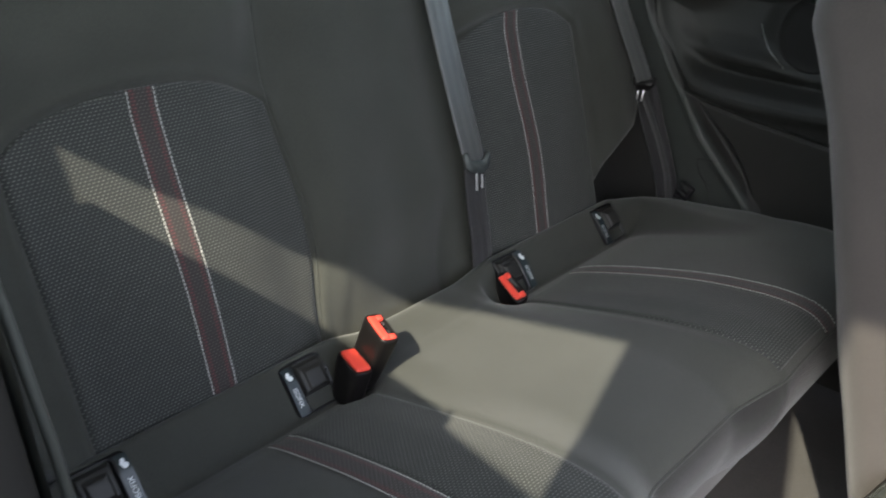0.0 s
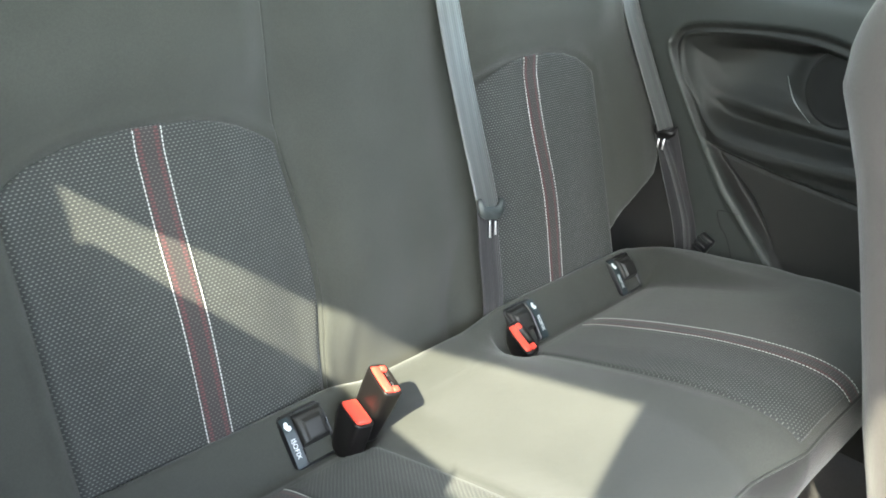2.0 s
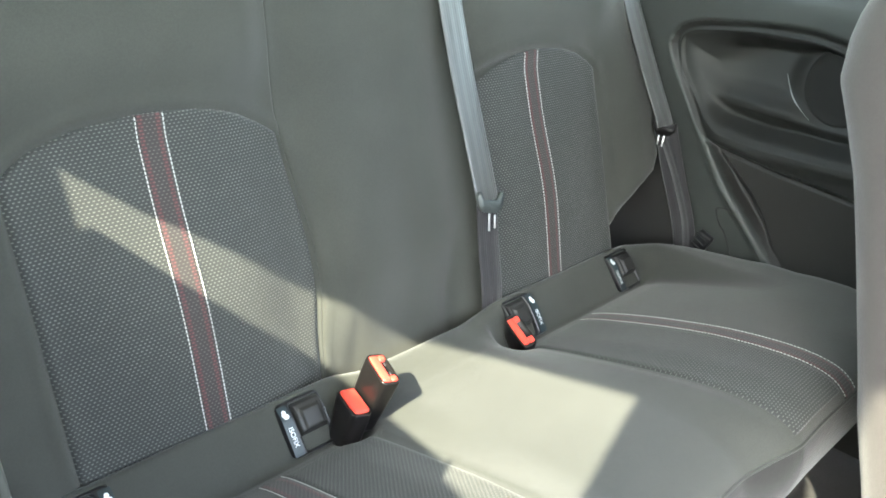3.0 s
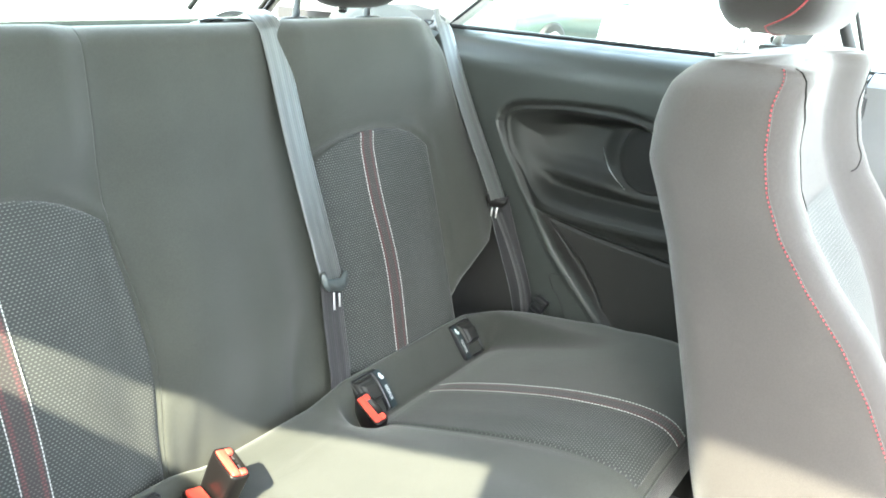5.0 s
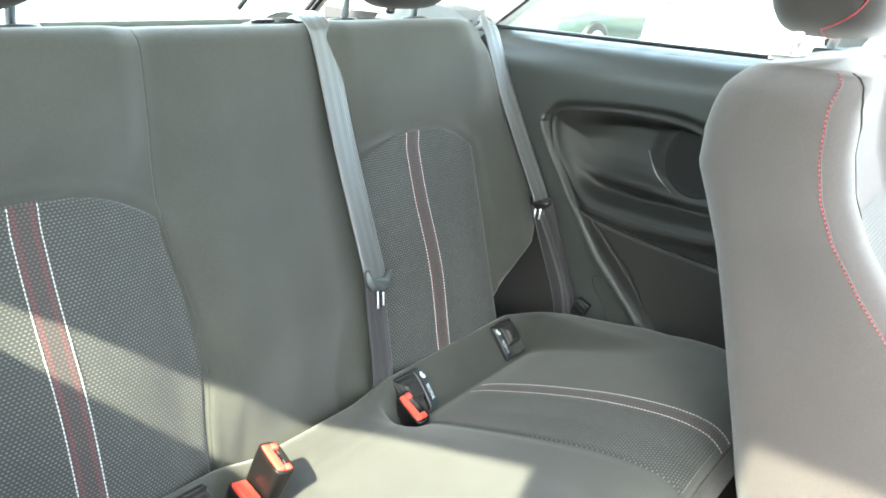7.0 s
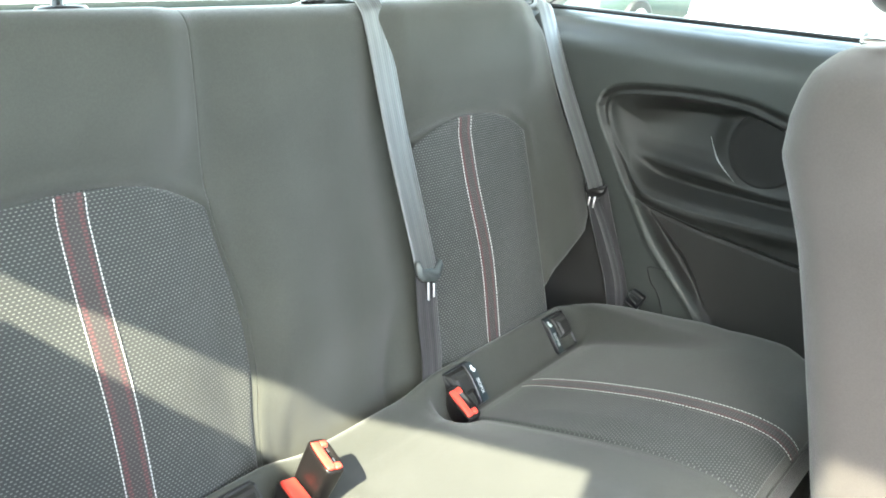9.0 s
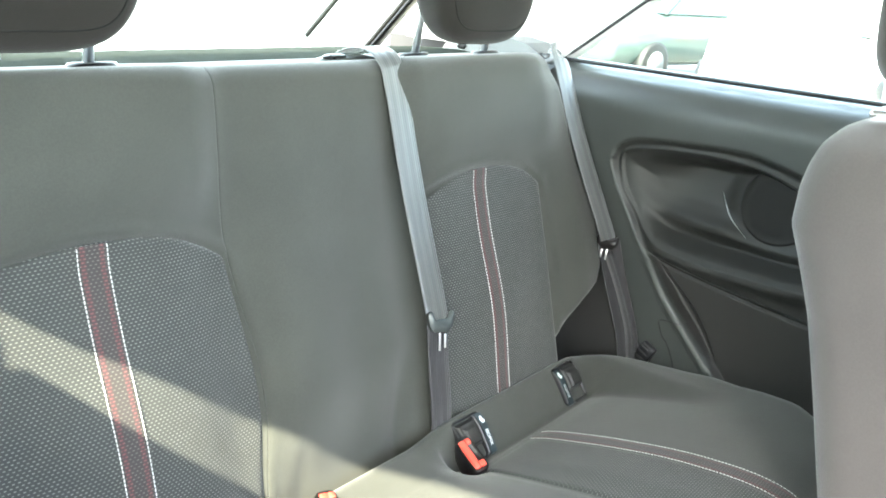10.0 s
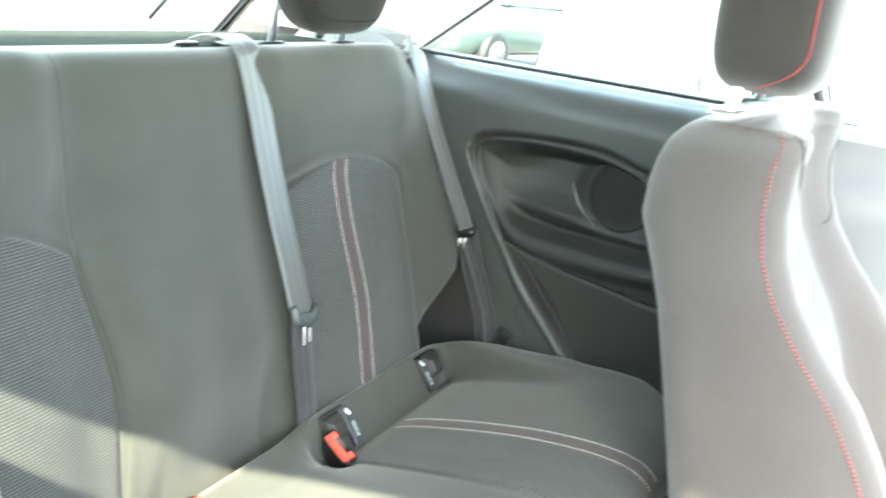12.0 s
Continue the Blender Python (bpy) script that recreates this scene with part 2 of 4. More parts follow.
def box_bm(size, bevel=0.0, m=None, segments=2, bm=None):
    bm2 = bmesh.new()
    bmesh.ops.create_cube(bm2, size=1.0, matrix=Matrix.Diagonal((*size, 1)))
    if bevel:
        bmesh.ops.bevel(bm2, geom=bm2.edges[:], offset=bevel, segments=segments, affect="EDGES", profile=0.5)
    if m is not None:
        bmesh.ops.transform(bm2, matrix=m, verts=bm2.verts)
    if bm is None:
        return bm2
    me = bpy.data.meshes.new("join")
    bm2.to_mesh(me)
    bm2.free()
    bm.from_mesh(me)
    bpy.data.meshes.remove(me)
    return bm


def sweep(name, points, profile, material, parent=None, label="", up=(0, 0, 1), closed=False, cap=True, profiles=None):
    """Sweeps a closed profile of (side, up) offsets along points."""
    pts = [Vector(p) for p in points]
    n, k = len(pts), len(profile)
    verts, uvs, run = [], [], 0.0
    for i, p in enumerate(pts):
        if closed:
            tan = pts[(i + 1) % n] - pts[i - 1]
        else:
            tan = pts[min(i + 1, n - 1)] - pts[max(i - 1, 0)]
        tan.normalize()
        ref = up[i] if isinstance(up, list) else Vector(up)
        side = tan.cross(ref).normalized()
        top = side.cross(tan).normalized()
        if i:
            run += (p - pts[i - 1]).length
        for a, b in (profiles[i] if profiles else profile):
            verts.append(p + side * a + top * b)
            uvs.append((a, run))
    faces = []
    for i in range(n - 1 + closed):
        for j in range(k):
            a, b = i * k + j, i * k + (j + 1) % k
            c, d = ((i + 1) % n) * k + (j + 1) % k, ((i + 1) % n) * k + j
            faces.append((a, b, c, d))
    if cap and not closed:
        faces.append(tuple(range(k))[::-1])
        faces.append(tuple((n - 1) * k + j for j in range(k)))
    return link(name, mesh_from(name, verts, faces, uvs), material, parent, label)


def ring(r, n=10, r2=None):
    r2 = r2 or r
    return [(r * math.cos(2 * math.pi * i / n), r2 * math.sin(2 * math.pi * i / n)) for i in range(n)]


def strap(w, t):
    """Flat webbing section with rounded edges."""
    h = w / 2
    row = [(-h, 0), (-h + t, t / 2), (-h / 3, t / 2), (h / 3, t / 2), (h - t, t / 2), (h, 0)]
    return row + [(a, -b) for a, b in row[-2:0:-1]]


def spline(points, n):
    """Catmull-Rom through the points."""
    p = [Vector(q) for q in points]
    p = [2 * p[0] - p[1]] + p + [2 * p[-1] - p[-2]]
    out = []
    segs = len(p) - 3
    for i in range(n):
        s = i / (n - 1) * segs
        k = min(int(s), segs - 1)
        t = s - k
        a, b, c, d = p[k:k + 4]
        out.append(0.5 * ((2 * b) + (c - a) * t + (2 * a - 5 * b + 4 * c - d) * t * t + (3 * b - a - 3 * c + d) * t ** 3))
    return out


def thread_run(name, points, normal_of, material, parent, length=0.0044, gap=0.0008, width=0.0015, label=""):
    """A sewn seam: one mesh of many short stitches along a line of points."""
    pts = [Vector(p) for p in points]
    lens = [0.0]
    for a, b in zip(pts, pts[1:]):
        lens.append(lens[-1] + (b - a).length)

    def at(s):
        for i in range(len(pts) - 1):
            if s <= lens[i + 1]:
                return pts[i].lerp(pts[i + 1], (s - lens[i]) / max(1e-9, lens[i + 1] - lens[i]))
        return pts[-1]
    verts, faces, s = [], [], 0.0
    while s + length < lens[-1]:
        a, b, c = at(s), at(s + length / 2), at(s + length)
        nrm = Vector(normal_of(b)).normalized()
        side = (c - a).normalized().cross(nrm) * width / 2
        k = len(verts)
        verts += [a - nrm * 0.0004, b - side * 1.0, b + nrm * width * 0.7, b + side * 1.0, c - nrm * 0.0004,
                  a.lerp(b, 0.25) - side * 0.9, a.lerp(b, 0.25) + side * 0.9, a.lerp(b, 0.25) + nrm * width * 0.5,
                  b.lerp(c, 0.75) - side * 0.9, b.lerp(c, 0.75) + side * 0.9, b.lerp(c, 0.75) + nrm * width * 0.5]
        faces += [(k, k + 5, k + 7), (k, k + 7, k + 6), (k + 5, k + 1, k + 2, k + 7), (k + 7, k + 2, k + 3, k + 6),
                  (k + 1, k + 8, k + 10, k + 2), (k + 2, k + 10, k + 9, k + 3), (k + 8, k + 4, k + 10), (k + 10, k + 4, k + 9)]
        s += length + gap
    ob = link(name, mesh_from(name, verts, faces), material, parent, label)
    return tagged(ob, kind="stuff")


def thing(name, label, category, group="", kind="", at=(0, 0, 0)):
    ob = new(name)
    ob.location = at
    return tagged(ob, label, category, group, kind)


def plate(name, outline, axis_point, thickness, material, parent=None, label="", flat=True):
    """Extrudes a flat polygon: axis_point(a, b, depth) gives the place."""
    n = len(outline)
    verts = [axis_point(a, b, 0) for a, b in outline] + [axis_point(a, b, thickness) for a, b in outline]
    faces = [tuple(range(n)), tuple(range(2 * n - 1, n - 1, -1))]
    faces += [(i, i + n, (i + 1) % n + n, (i + 1) % n) for i in range(n)]
    me = mesh_from(name, verts, faces)
    bm = bmesh.new()
    bm.from_mesh(me)
    bmesh.ops.recalc_face_normals(bm, faces=bm.faces)
    bmesh.ops.triangulate(bm, faces=[f for f in bm.faces if len(f.verts) > 4])
    bm.to_mesh(me)
    bm.free()
    return link(name, me, material, parent, label, flat)


# ---------------------------------------------------------------- car shell
REC = radians(15)
SILL = 0.828
WINDOW_TOP = [(0.23, 0.832), (0.05, 0.962), (-0.17, 1.04), (-0.40, 1.11), (-0.60, 1.175)]


def shell_x(z):
    return 0.765 - 0.10 * max(0.0, z - SILL)


def roof_z(y):
    return lerp_table(y, [(-1.0, 1.34), (0.0, 1.33), (0.5, 1.27), (0.75, 1.20)])


def body_side(name, sign, door, label):
    """One side of the body: sill wall, pillars, the band over the window, and a door or its opening."""
    side = tagged(new(name), label, "car body", kind="structure")

    def at(y, z, depth):
        return (sign * (shell_x(z) + depth), y, z)
    # the unseen left side's sill and window outline are drawn to shape the sun patches
    sill = [(0.81, SILL), (-0.628, SILL)] if door else [(0.81, SILL), (-0.047, SILL), (-0.049, 0.903), (-0.21, 0.898), (-0.384, 0.882), (-0.47, 0.872), (-0.638, 0.861)]
    plate("lower_wall", [(sill[-1][0], -0.02), (0.81, -0.02)] + sill, lambda y, z, d: at(y, z, d + 0.053 * door), 0.05, TRIM_DARK, side)
    rear = [(0.23, SILL + 0.003), (0.05, 0.962), (-0.17, 1.04)] if door else [(-0.047, SILL + 0.003), (-0.046, 0.885), (-0.034, 0.920), (-0.022, 0.950), (-0.019, 0.974), (-0.031, 0.990), (-0.086, 1.002), (-0.17, 1.036)]
    front = [(-0.40, 1.11), (-0.60, 1.175), (-0.60, 1.337)] if door else [(-0.40, 1.122), (-0.655, 1.190), (-0.655, 1.337)]
    plate("quarter_pillar", rear + front + [ (-0.3, 1.333),
                             (0.0, 1.327), (0.22, 1.30), (0.30, 1.235), (0.70, SILL + 0.003)], at, 0.05, LIGHT_TRIM, side)
    if door:
        plate("lower_wall", [(-2.2, -0.02), (-0.623, -0.02), (-0.623, 0.79), (-2.2, 0.79)], at, 0.05, TRIM_DARK, side)
        plate("roof_rail", [(-0.63, 1.28), (-0.63, 1.337), (-1.25, 1.337), (-2.2, 0.90), (-2.2, 0.83), (-1.25, 1.27)], at, 0.05, LIGHT_TRIM, side)
    else:
        # unseen; widened and raised to keep stray sun off the cushion
        plate("sun_block_pillar", [(-0.641, -0.02), (-0.641, 1.42), (-0.890, 1.42), (-0.890, -0.02)], lambda y, z, d: at(y, z, d + 0.022), 0.05, LIGHT_TRIM, side)
        plate("sill_beam", [(-0.881, -0.02), (-0.881, 0.10), (-2.2, 0.10), (-2.2, -0.02)], at, 0.05, TRIM_DARK, side)
        plate("roof_rail", [(-0.881, 1.338), (-0.881, 1.42), (-1.25, 1.42), (-2.2, 0.90), (-2.2, 0.83), (-1.25, 1.338)], at, 0.05, LIGHT_TRIM, side)
    return side


body_side("wall_right", 1, True, "car body side with light grey pillar trim")
body_side("wall_left", -1, False, "car body side with an open door opening")

floor = tagged(new("floor"), "dark grey carpeted car floor", "floor", kind="structure")
grid("carpet", lambda u, v: (u, v, 0.012 * noise.noise((u * 5, v * 5, 0)) + 0.10 * smooth(0.16 - abs(u), 0, 0.10) * smooth(-v, 0.3, 0.7)),
     linspace(-0.82, 0.82, 60), linspace(-2.2, 0.80, 90), CARPET, floor)

roof = tagged(grid("ceiling", lambda u, v: (u, v, roof_z(v) - 0.006 * (u / 0.72) ** 2), linspace(-0.722, 0.722, 16), linspace(-1.25, 0.27, 30), LIGHT_TRIM),
              "light grey cloth headliner of the car roof", "headliner", kind="structure")
solid = roof.modifiers.new("thick", "SOLIDIFY")
solid.thickness, solid.offset = 0.03, 1.0

tagged(grid("wall_front", lambda u, v: (u, -2.2 + 0.25 * smooth(v, 0.5, 0.85), v), linspace(-0.76, 0.76, 8), linspace(-0.02, 0.86, 12), TRIM_DARK),
                    "dark dashboard and front bulkhead of the car", "dashboard", kind="structure")

# tailgate: lower panel, glass frame and parcel shelf
tailgate = thing("tailgate", "tailgate with a heated rear window in a dark frame", "tailgate")


def gate_point(a, b, depth):
    """a across, b up the slope of the rear glass."""
    return (a, 0.72 - 0.44 * b - 0.7 * depth, 0.80 + 0.42 * b - 0.7 * depth)


part("lower_panel", box_bm((1.42, 0.05, 0.78), 0.01, pose(0, 0.78, 0.37)), TRIM_DARK, tailgate)
for sgn in (-1, 1):
    sweep("window_frame", [gate_point(sgn * 0.662, b, 0.0) for b in linspace(0.0, 1.0, 12)],
          [(-0.010, -0.012), (0.010, -0.012), (0.010, 0.012), (-0.010, 0.012)], LIGHT_TRIM, tailgate, up=(0, 0.7, 0.7))
    for k in (0.645, 0.626):
        sweep("window_seal", [gate_point(sgn * k, b, 0.012) for b in linspace(0.0, 1.0, 12)],
              ring(0.0055, 6), RUBBER, tailgate, up=(0, 0.7, 0.7))
rear_glass = plate("rear_glass", [(-0.62, 0), (0.62, 0), (0.62, 1), (-0.62, 1)], gate_point, 0.004, GLASS, tailgate)
rear_glass.visible_shadow = False
sweep("wiper_arm", [gate_point(0.478 + 0.035 * b, b, -0.03) for b in linspace(0.02, 0.85, 10)], ring(0.006, 6), RUBBER, tailgate, up=(0, -0.6, 0.7))

shelf = thing("parcel_shelf", "grey-green carpeted parcel shelf behind the rear seat", "parcel shelf")
grid("shelf_board", lambda u, v: (u, v, 0.822 + 0.008 * smooth(v, 0.28, 0.34) - 0.016 * smooth(v, 0.45, 0.68) + 0.0015 * noise.noise((u * 60, v * 60, 0))),
     linspace(-0.64, 0.64, 80), linspace(0.27, 0.645, 40), SHELF_CARPET, shelf)
sweep("shelf_edge", [(x, 0.275, 0.822) for x in linspace(-0.62, 0.62, 20)], ring(0.010, 8), SHELF_CARPET, shelf)
for sgn in (-1, 1):
    plate("side_support", [(0.215, 0.80), (0.22, 0.846), (0.25, 0.862), (0.30, 0.870), (0.36, 0.866), (0.46, 0.845), (0.50, 0.80)],
          lambda y, z, d: (sgn * (0.648 + d - 0.25 * max(0, z - 0.846)), y, z), 0.085, DOOR_TRIM, shelf, "grey plastic shelf support")

# side windows
for sgn, nm in ((1, "window_1"), (-1, "window_2")):
    win = tagged(new(nm), "fixed rear quarter window in a black rubber seal", "window", kind="structure")
    gl = plate("pane", [(0.23, SILL)] + WINDOW_TOP[1:] + [(-0.60, SILL)], lambda y, z, d: (sgn * (shell_x(z) + 0.02 + d), y, z), 0.004, GLASS, win)
    gl.visible_shadow = False
    loop = [(0.23, SILL + 0.004)] + WINDOW_TOP[1:4] + ([(-0.497, 1.10), (-0.59, SILL + 0.004)] if sgn > 0 else [(-0.645, 1.185), (-0.645, SILL + 0.004)])
    pts = []
    for (y0, z0), (y1, z1) in zip(loop, loop[1:] + loop[:1]):
        for k in range(8):
            y, z = y0 + (y1 - y0) * k / 8, z0 + (z1 - z0) * k / 8
            pts.append((sgn * (shell_x(z) - 0.004), y, z))
    sweep("rubber_seal", pts, ring(0.0035, 6), RUBBER, win, up=(1, 0, 0), closed=True)

# ---------------------------------------------------------------- rear backrests


def back_at(x, h, o):
    """A point h up the seat back and o proud of its plane."""
    return Vector((x, h * math.sin(REC) - o * math.cos(REC), 0.30 + h * math.cos(REC) + o * math.sin(REC)))


BACK_NORMAL = Vector((0, -math.cos(REC), math.sin(REC)))
ARCH = [(0.150, 0.334), (0.165, 0.347), (0.18, 0.357), (0.212, 0.372), (0.24, 0.381), (0.27, 0.387), (0.31, 0.391), (0.35, 0.392), (0.385, 0.389),
        (0.42, 0.385), (0.46, 0.373), (0.485, 0.359), (0.505, 0.341)]
PANEL_IN, PANEL_OUT = 0.156, 0.503
BACK_EDGE = [(-0.06, 0.45), (0.0, 0.484), (0.039, 0.518), (0.073, 0.556), (0.105, 0.604), (0.126, 0.650), (0.155, 0.668), (0.20, 0.671), (0.257, 0.669), (0.41, 0.637), (0.58, 0.594)]
TOP_H = 0.548


def bow(h):
    """How far the split and the inner edge of the insert beside it swing towards the middle."""
    return 0.017 * smooth(h, -0.05, 0.13) * smooth(0.37 - h, 0.0, 0.20)


def panel_in(h, sign):
    return PANEL_IN - bow(h) if sign < 0 else 0.192


def panel_inside(x, h):
    a = abs(x)
    return min(a - panel_in(h, x), PANEL_OUT - a, (lerp_table(a, ARCH) - h) * 0.9)


def back_base(x, h):
    a = abs(x)
    o = (0.032 - 0.027 * smooth(h, 0.2, 0.44)) * smooth(a, 0.47, 0.60)
    o += 0.010 * smooth(h, 0.35, 0.47) + 0.021 * smooth(h, 0.352, 0.462) * smooth(a, 0.13, 0.20) * smooth(0.60 - a, 0, 0.10)
    o -= 0.016 * smooth(h, 0.50, 0.56) * smooth(a, 0.46, 0.57)
    o += 0.012 * math.exp(-((h - 0.14) / 0.12) ** 2) * smooth(0.17 - abs(a - 0.33), 0, 0.16)
    o += 0.027 * math.exp(-((h - 0.15) / 0.19) ** 2) * smooth(x, -0.156, -0.098) * smooth(0.05 - x, 0, 0.15)
    o -= 0.042 * smooth(0.15 - h, 0, 0.18) * smooth(x, -0.158, -0.085) * smooth(0.17 - x, 0, 0.06)
    o -= 0.021 * math.exp(-((a - 0.160) / 0.060) ** 2) * smooth(0.57 - h, 0, 0.16)
    o += 0.0015 * noise.noise((x * 9, h * 9, 1.0))
    return o


def back_edge(h, sign=1):
    return lerp_table(h, BACK_EDGE) + (0.08 * smooth(0.14 - h, 0.0, 0.12) if sign < 0 else 0.0)


def back_body(name, parent, xa, xb):
    """The cloth cover of a seat back section, from xa to xb; an outer end follows the bolster's outline."""
    prof = [(h, 0.0) for h in linspace(-0.06, TOP_H, 125)]
    prof += [(TOP_H + 0.030 * math.sin(t), -0.030 * (1 - math.cos(t))) for t in linspace(0.12, math.pi / 2, 9)]
    prof += [(TOP_H + 0.030 + 0.18 * d, -0.03 - d) for d in (0.01, 0.025, 0.045, 0.07, 0.085)]
    prof += [(TOP_H + 0.035, -0.125), (TOP_H + 0.02, -0.135), (TOP_H - 0.1, -0.14), (0.0, -0.14)]
    us = [0.0, 0.002, 0.006, 0.012] + linspace(0.02, 0.98, 96) + [0.988, 0.994, 0.998, 1.0]

    def fn(u, v):
        h, back = prof[int(v)]
        ea = -back_edge(h, -1) if xa < -0.5 else xa + bow(h)
        eb = back_edge(h) if xb > 0.5 else xb + bow(h)
        x = ea + (eb - ea) * u
        front = smooth(TOP_H + 0.005 - h, 0, 0.04) if back > -0.001 else 0.0
        d = panel_inside(x, h)
        o = back_base(x, min(h, TOP_H)) * (1 if back > -0.03 else 0.4) + back
        if front > 0:
            o -= 0.005 * smooth(d, -0.004, 0.005) * front
            o += 0.003 * math.exp(-((d + 0.009) / 0.007) ** 2) * front
        for dist, r in ((x - ea, 0.040 if xa < -0.5 else 0.0009), (eb - x, 0.040 if xb > 0.5 else 0.0009)):
            if dist < r:
                o -= (r - math.sqrt(max(0, r * r - (r - dist) ** 2))) * (1.0 if back > -0.06 else 0.0)
        return back_at(x, h, o)
    ob = grid(name, fn, us, list(range(len(prof))), CLOTH, parent)
    # side cheeks that give the section its thickness
    n = len(us)
    me = ob.data
    bm = bmesh.new()
    bm.from_mesh(me)
    bm.verts.ensure_lookup_table()
    ends = [[bm.verts[j * n + col] for j in range(125)] for col in (0, n - 1)]
    for col, rows in enumerate(ends):
        prev = None
        for j, vtx in enumerate(rows):
            cop = bm.verts.new(vtx.co - BACK_NORMAL * 0.12)
            if prev:
                bm.faces.new((prev[0], vtx, cop, prev[1]) if col == 0 else (vtx, prev[0], prev[1], cop))
            prev = (vtx, cop)
    bmesh.ops.recalc_face_normals(bm, faces=bm.faces)
    bm.to_mesh(me)
    bm.free()
    me.shade_smooth()
    return ob


def back_panel(parent, sign):
    """Dotted cloth insert with an arched top, its stripe and seams."""
    xs = linspace(PANEL_IN, PANEL_OUT, 70)

    def o_at(x, h):
        d = panel_inside(sign * x, h)
        return back_base(x, h) + 0.0035 * smooth(d, -0.001, 0.007) - 0.005 * (1 - smooth(d, -0.001, 0.004))

    def spread(u, v):
        h = -0.05 + (lerp_table(u, ARCH) + 0.05) * v
        return PANEL_OUT - (PANEL_OUT - u) * (PANEL_OUT - panel_in(h, sign)) / (PANEL_OUT - PANEL_IN), h

    def fn(u, v):
        x, h = spread(u, v)
        return back_at(sign * x, h, o_at(x, h))
    vs = linspace(0, 0.93, 66) + [0.945, 0.96, 0.972, 0.982, 0.99, 0.995, 1.0]
    ob = grid("insert_panel", fn, xs, vs, DOTS, parent, "dark cloth insert with light woven dots")
    uv = ob.data.uv_layers[0]
    for loop in ob.data.loops:
        u, v = uv.data[loop.index].uv
        uv.data[loop.index].uv = spread(u, v)
    cx, hw = (0.3325, 0.0170) if sign < 0 else (0.3280, 0.0165)

    def stripe(u, v):
        x = cx + u
        h = -0.05 + (lerp_table(x, ARCH) - 0.002 + 0.05) * v
        return back_at(sign * x, h, o_at(x, min(h, lerp_table(x, ARCH) - 0.008)) + 0.0012 * (1 - (abs(u) / hw) ** 6) + 0.0002)
    st = grid("stripe", stripe, linspace(-hw, hw, 14), linspace(0, 1, 60), STRIPE, ob, "red and black woven stripe")
    uv = st.data.uv_layers[0]
    for loop in st.data.loops:
        uv.data[loop.index].uv = (uv.data[loop.index].uv[0], uv.data[loop.index].uv[1] * 0.44)
    for k in (-1, 1):
        line = []
        for v in linspace(0.02, 1, 90):
            p = stripe(k * (hw - 0.0004), v)
            line.append(p + BACK_NORMAL * 0.0016)
        thread_run("stitching", line, lambda p: BACK_NORMAL, THREAD_WHITE, ob, label="white stitched seam")
    return ob


def headrest_guide(parent, x, y=0.199, z=0.851):
    """Low oval collar with a dished top round a post."""
    rows = [(0.030, 0.021, -0.006), (0.030, 0.021, 0.002), (0.027, 0.0185, 0.0055), (0.022, 0.0145, 0.006), (0.015, 0.010, 0.003), (0.006, 0.006, 0.003)]
    verts = [pose(x, y, z, -8) @ Vector((a * math.cos(t), b * math.sin(t), c)) for a, b, c in rows for t in linspace(0, 2 * math.pi * 31 / 32, 32)]
    faces = [(j * 32 + i, j * 32 + (i + 1) % 32, (j + 1) * 32 + (i + 1) % 32, (j + 1) * 32 + i) for j in range(len(rows) - 1) for i in range(32)]
    return link("headrest_guide", mesh_from("headrest_guide", verts, faces), BLACK, parent, "black plastic headrest guide")


back_l = thing("rear_seat_unit", "narrow section of split rear seat back in dark grey cloth", "seat back", "rear seat backs")
back_body("cover", back_l, -0.66, -0.1541)
back_panel(back_l, -1)
back_r = thing("rear_seat_unit", "wide section of split rear seat back in dark grey cloth", "seat back", "rear seat backs")
back_body("cover", back_r, -0.1539, 0.66)
back_panel(back_r, 1)
for x in (-0.452, -0.266):
    headrest_guide(back_l, x)
for x in (0.266, 0.452):
    headrest_guide(back_r, x)


def pillow(name, size, material, parent, m, power=3.2, taper=0.0, n=28, label="", bow=0.0):
    """A padded block: a superellipsoid with a tapered foot."""
    verts, faces = [], []
    k = 2 * n

    def sp(v, p):
        return math.copysign(abs(v) ** (2.0 / p), v)
    for j in range(n + 1):
        a = -math.pi / 2 + math.pi * j / n
        for i in range(k):
            b = 2 * math.pi * i / k
            x = sp(math.cos(a), power) * sp(math.cos(b), power)
            y = sp(math.cos(a), power) * sp(math.sin(b), power)
            z = sp(math.sin(a), power)
            s = 1 - taper * smooth(-z, -0.2, 1.0)
            verts.append(m @ Vector((x * s * size[0] / 2, y * (1 - 0.5 * taper * smooth(-z, -0.2, 1)) * size[1] / 2 + bow * x * x, z * size[2] / 2)))
    for j in range(n):
        for i in range(k):
            a, b = j * k + i, j * k + (i + 1) % k
            faces.append((a, b, b + k, a + k))
    return link(name, mesh_from(name, verts, faces), material, parent, label)


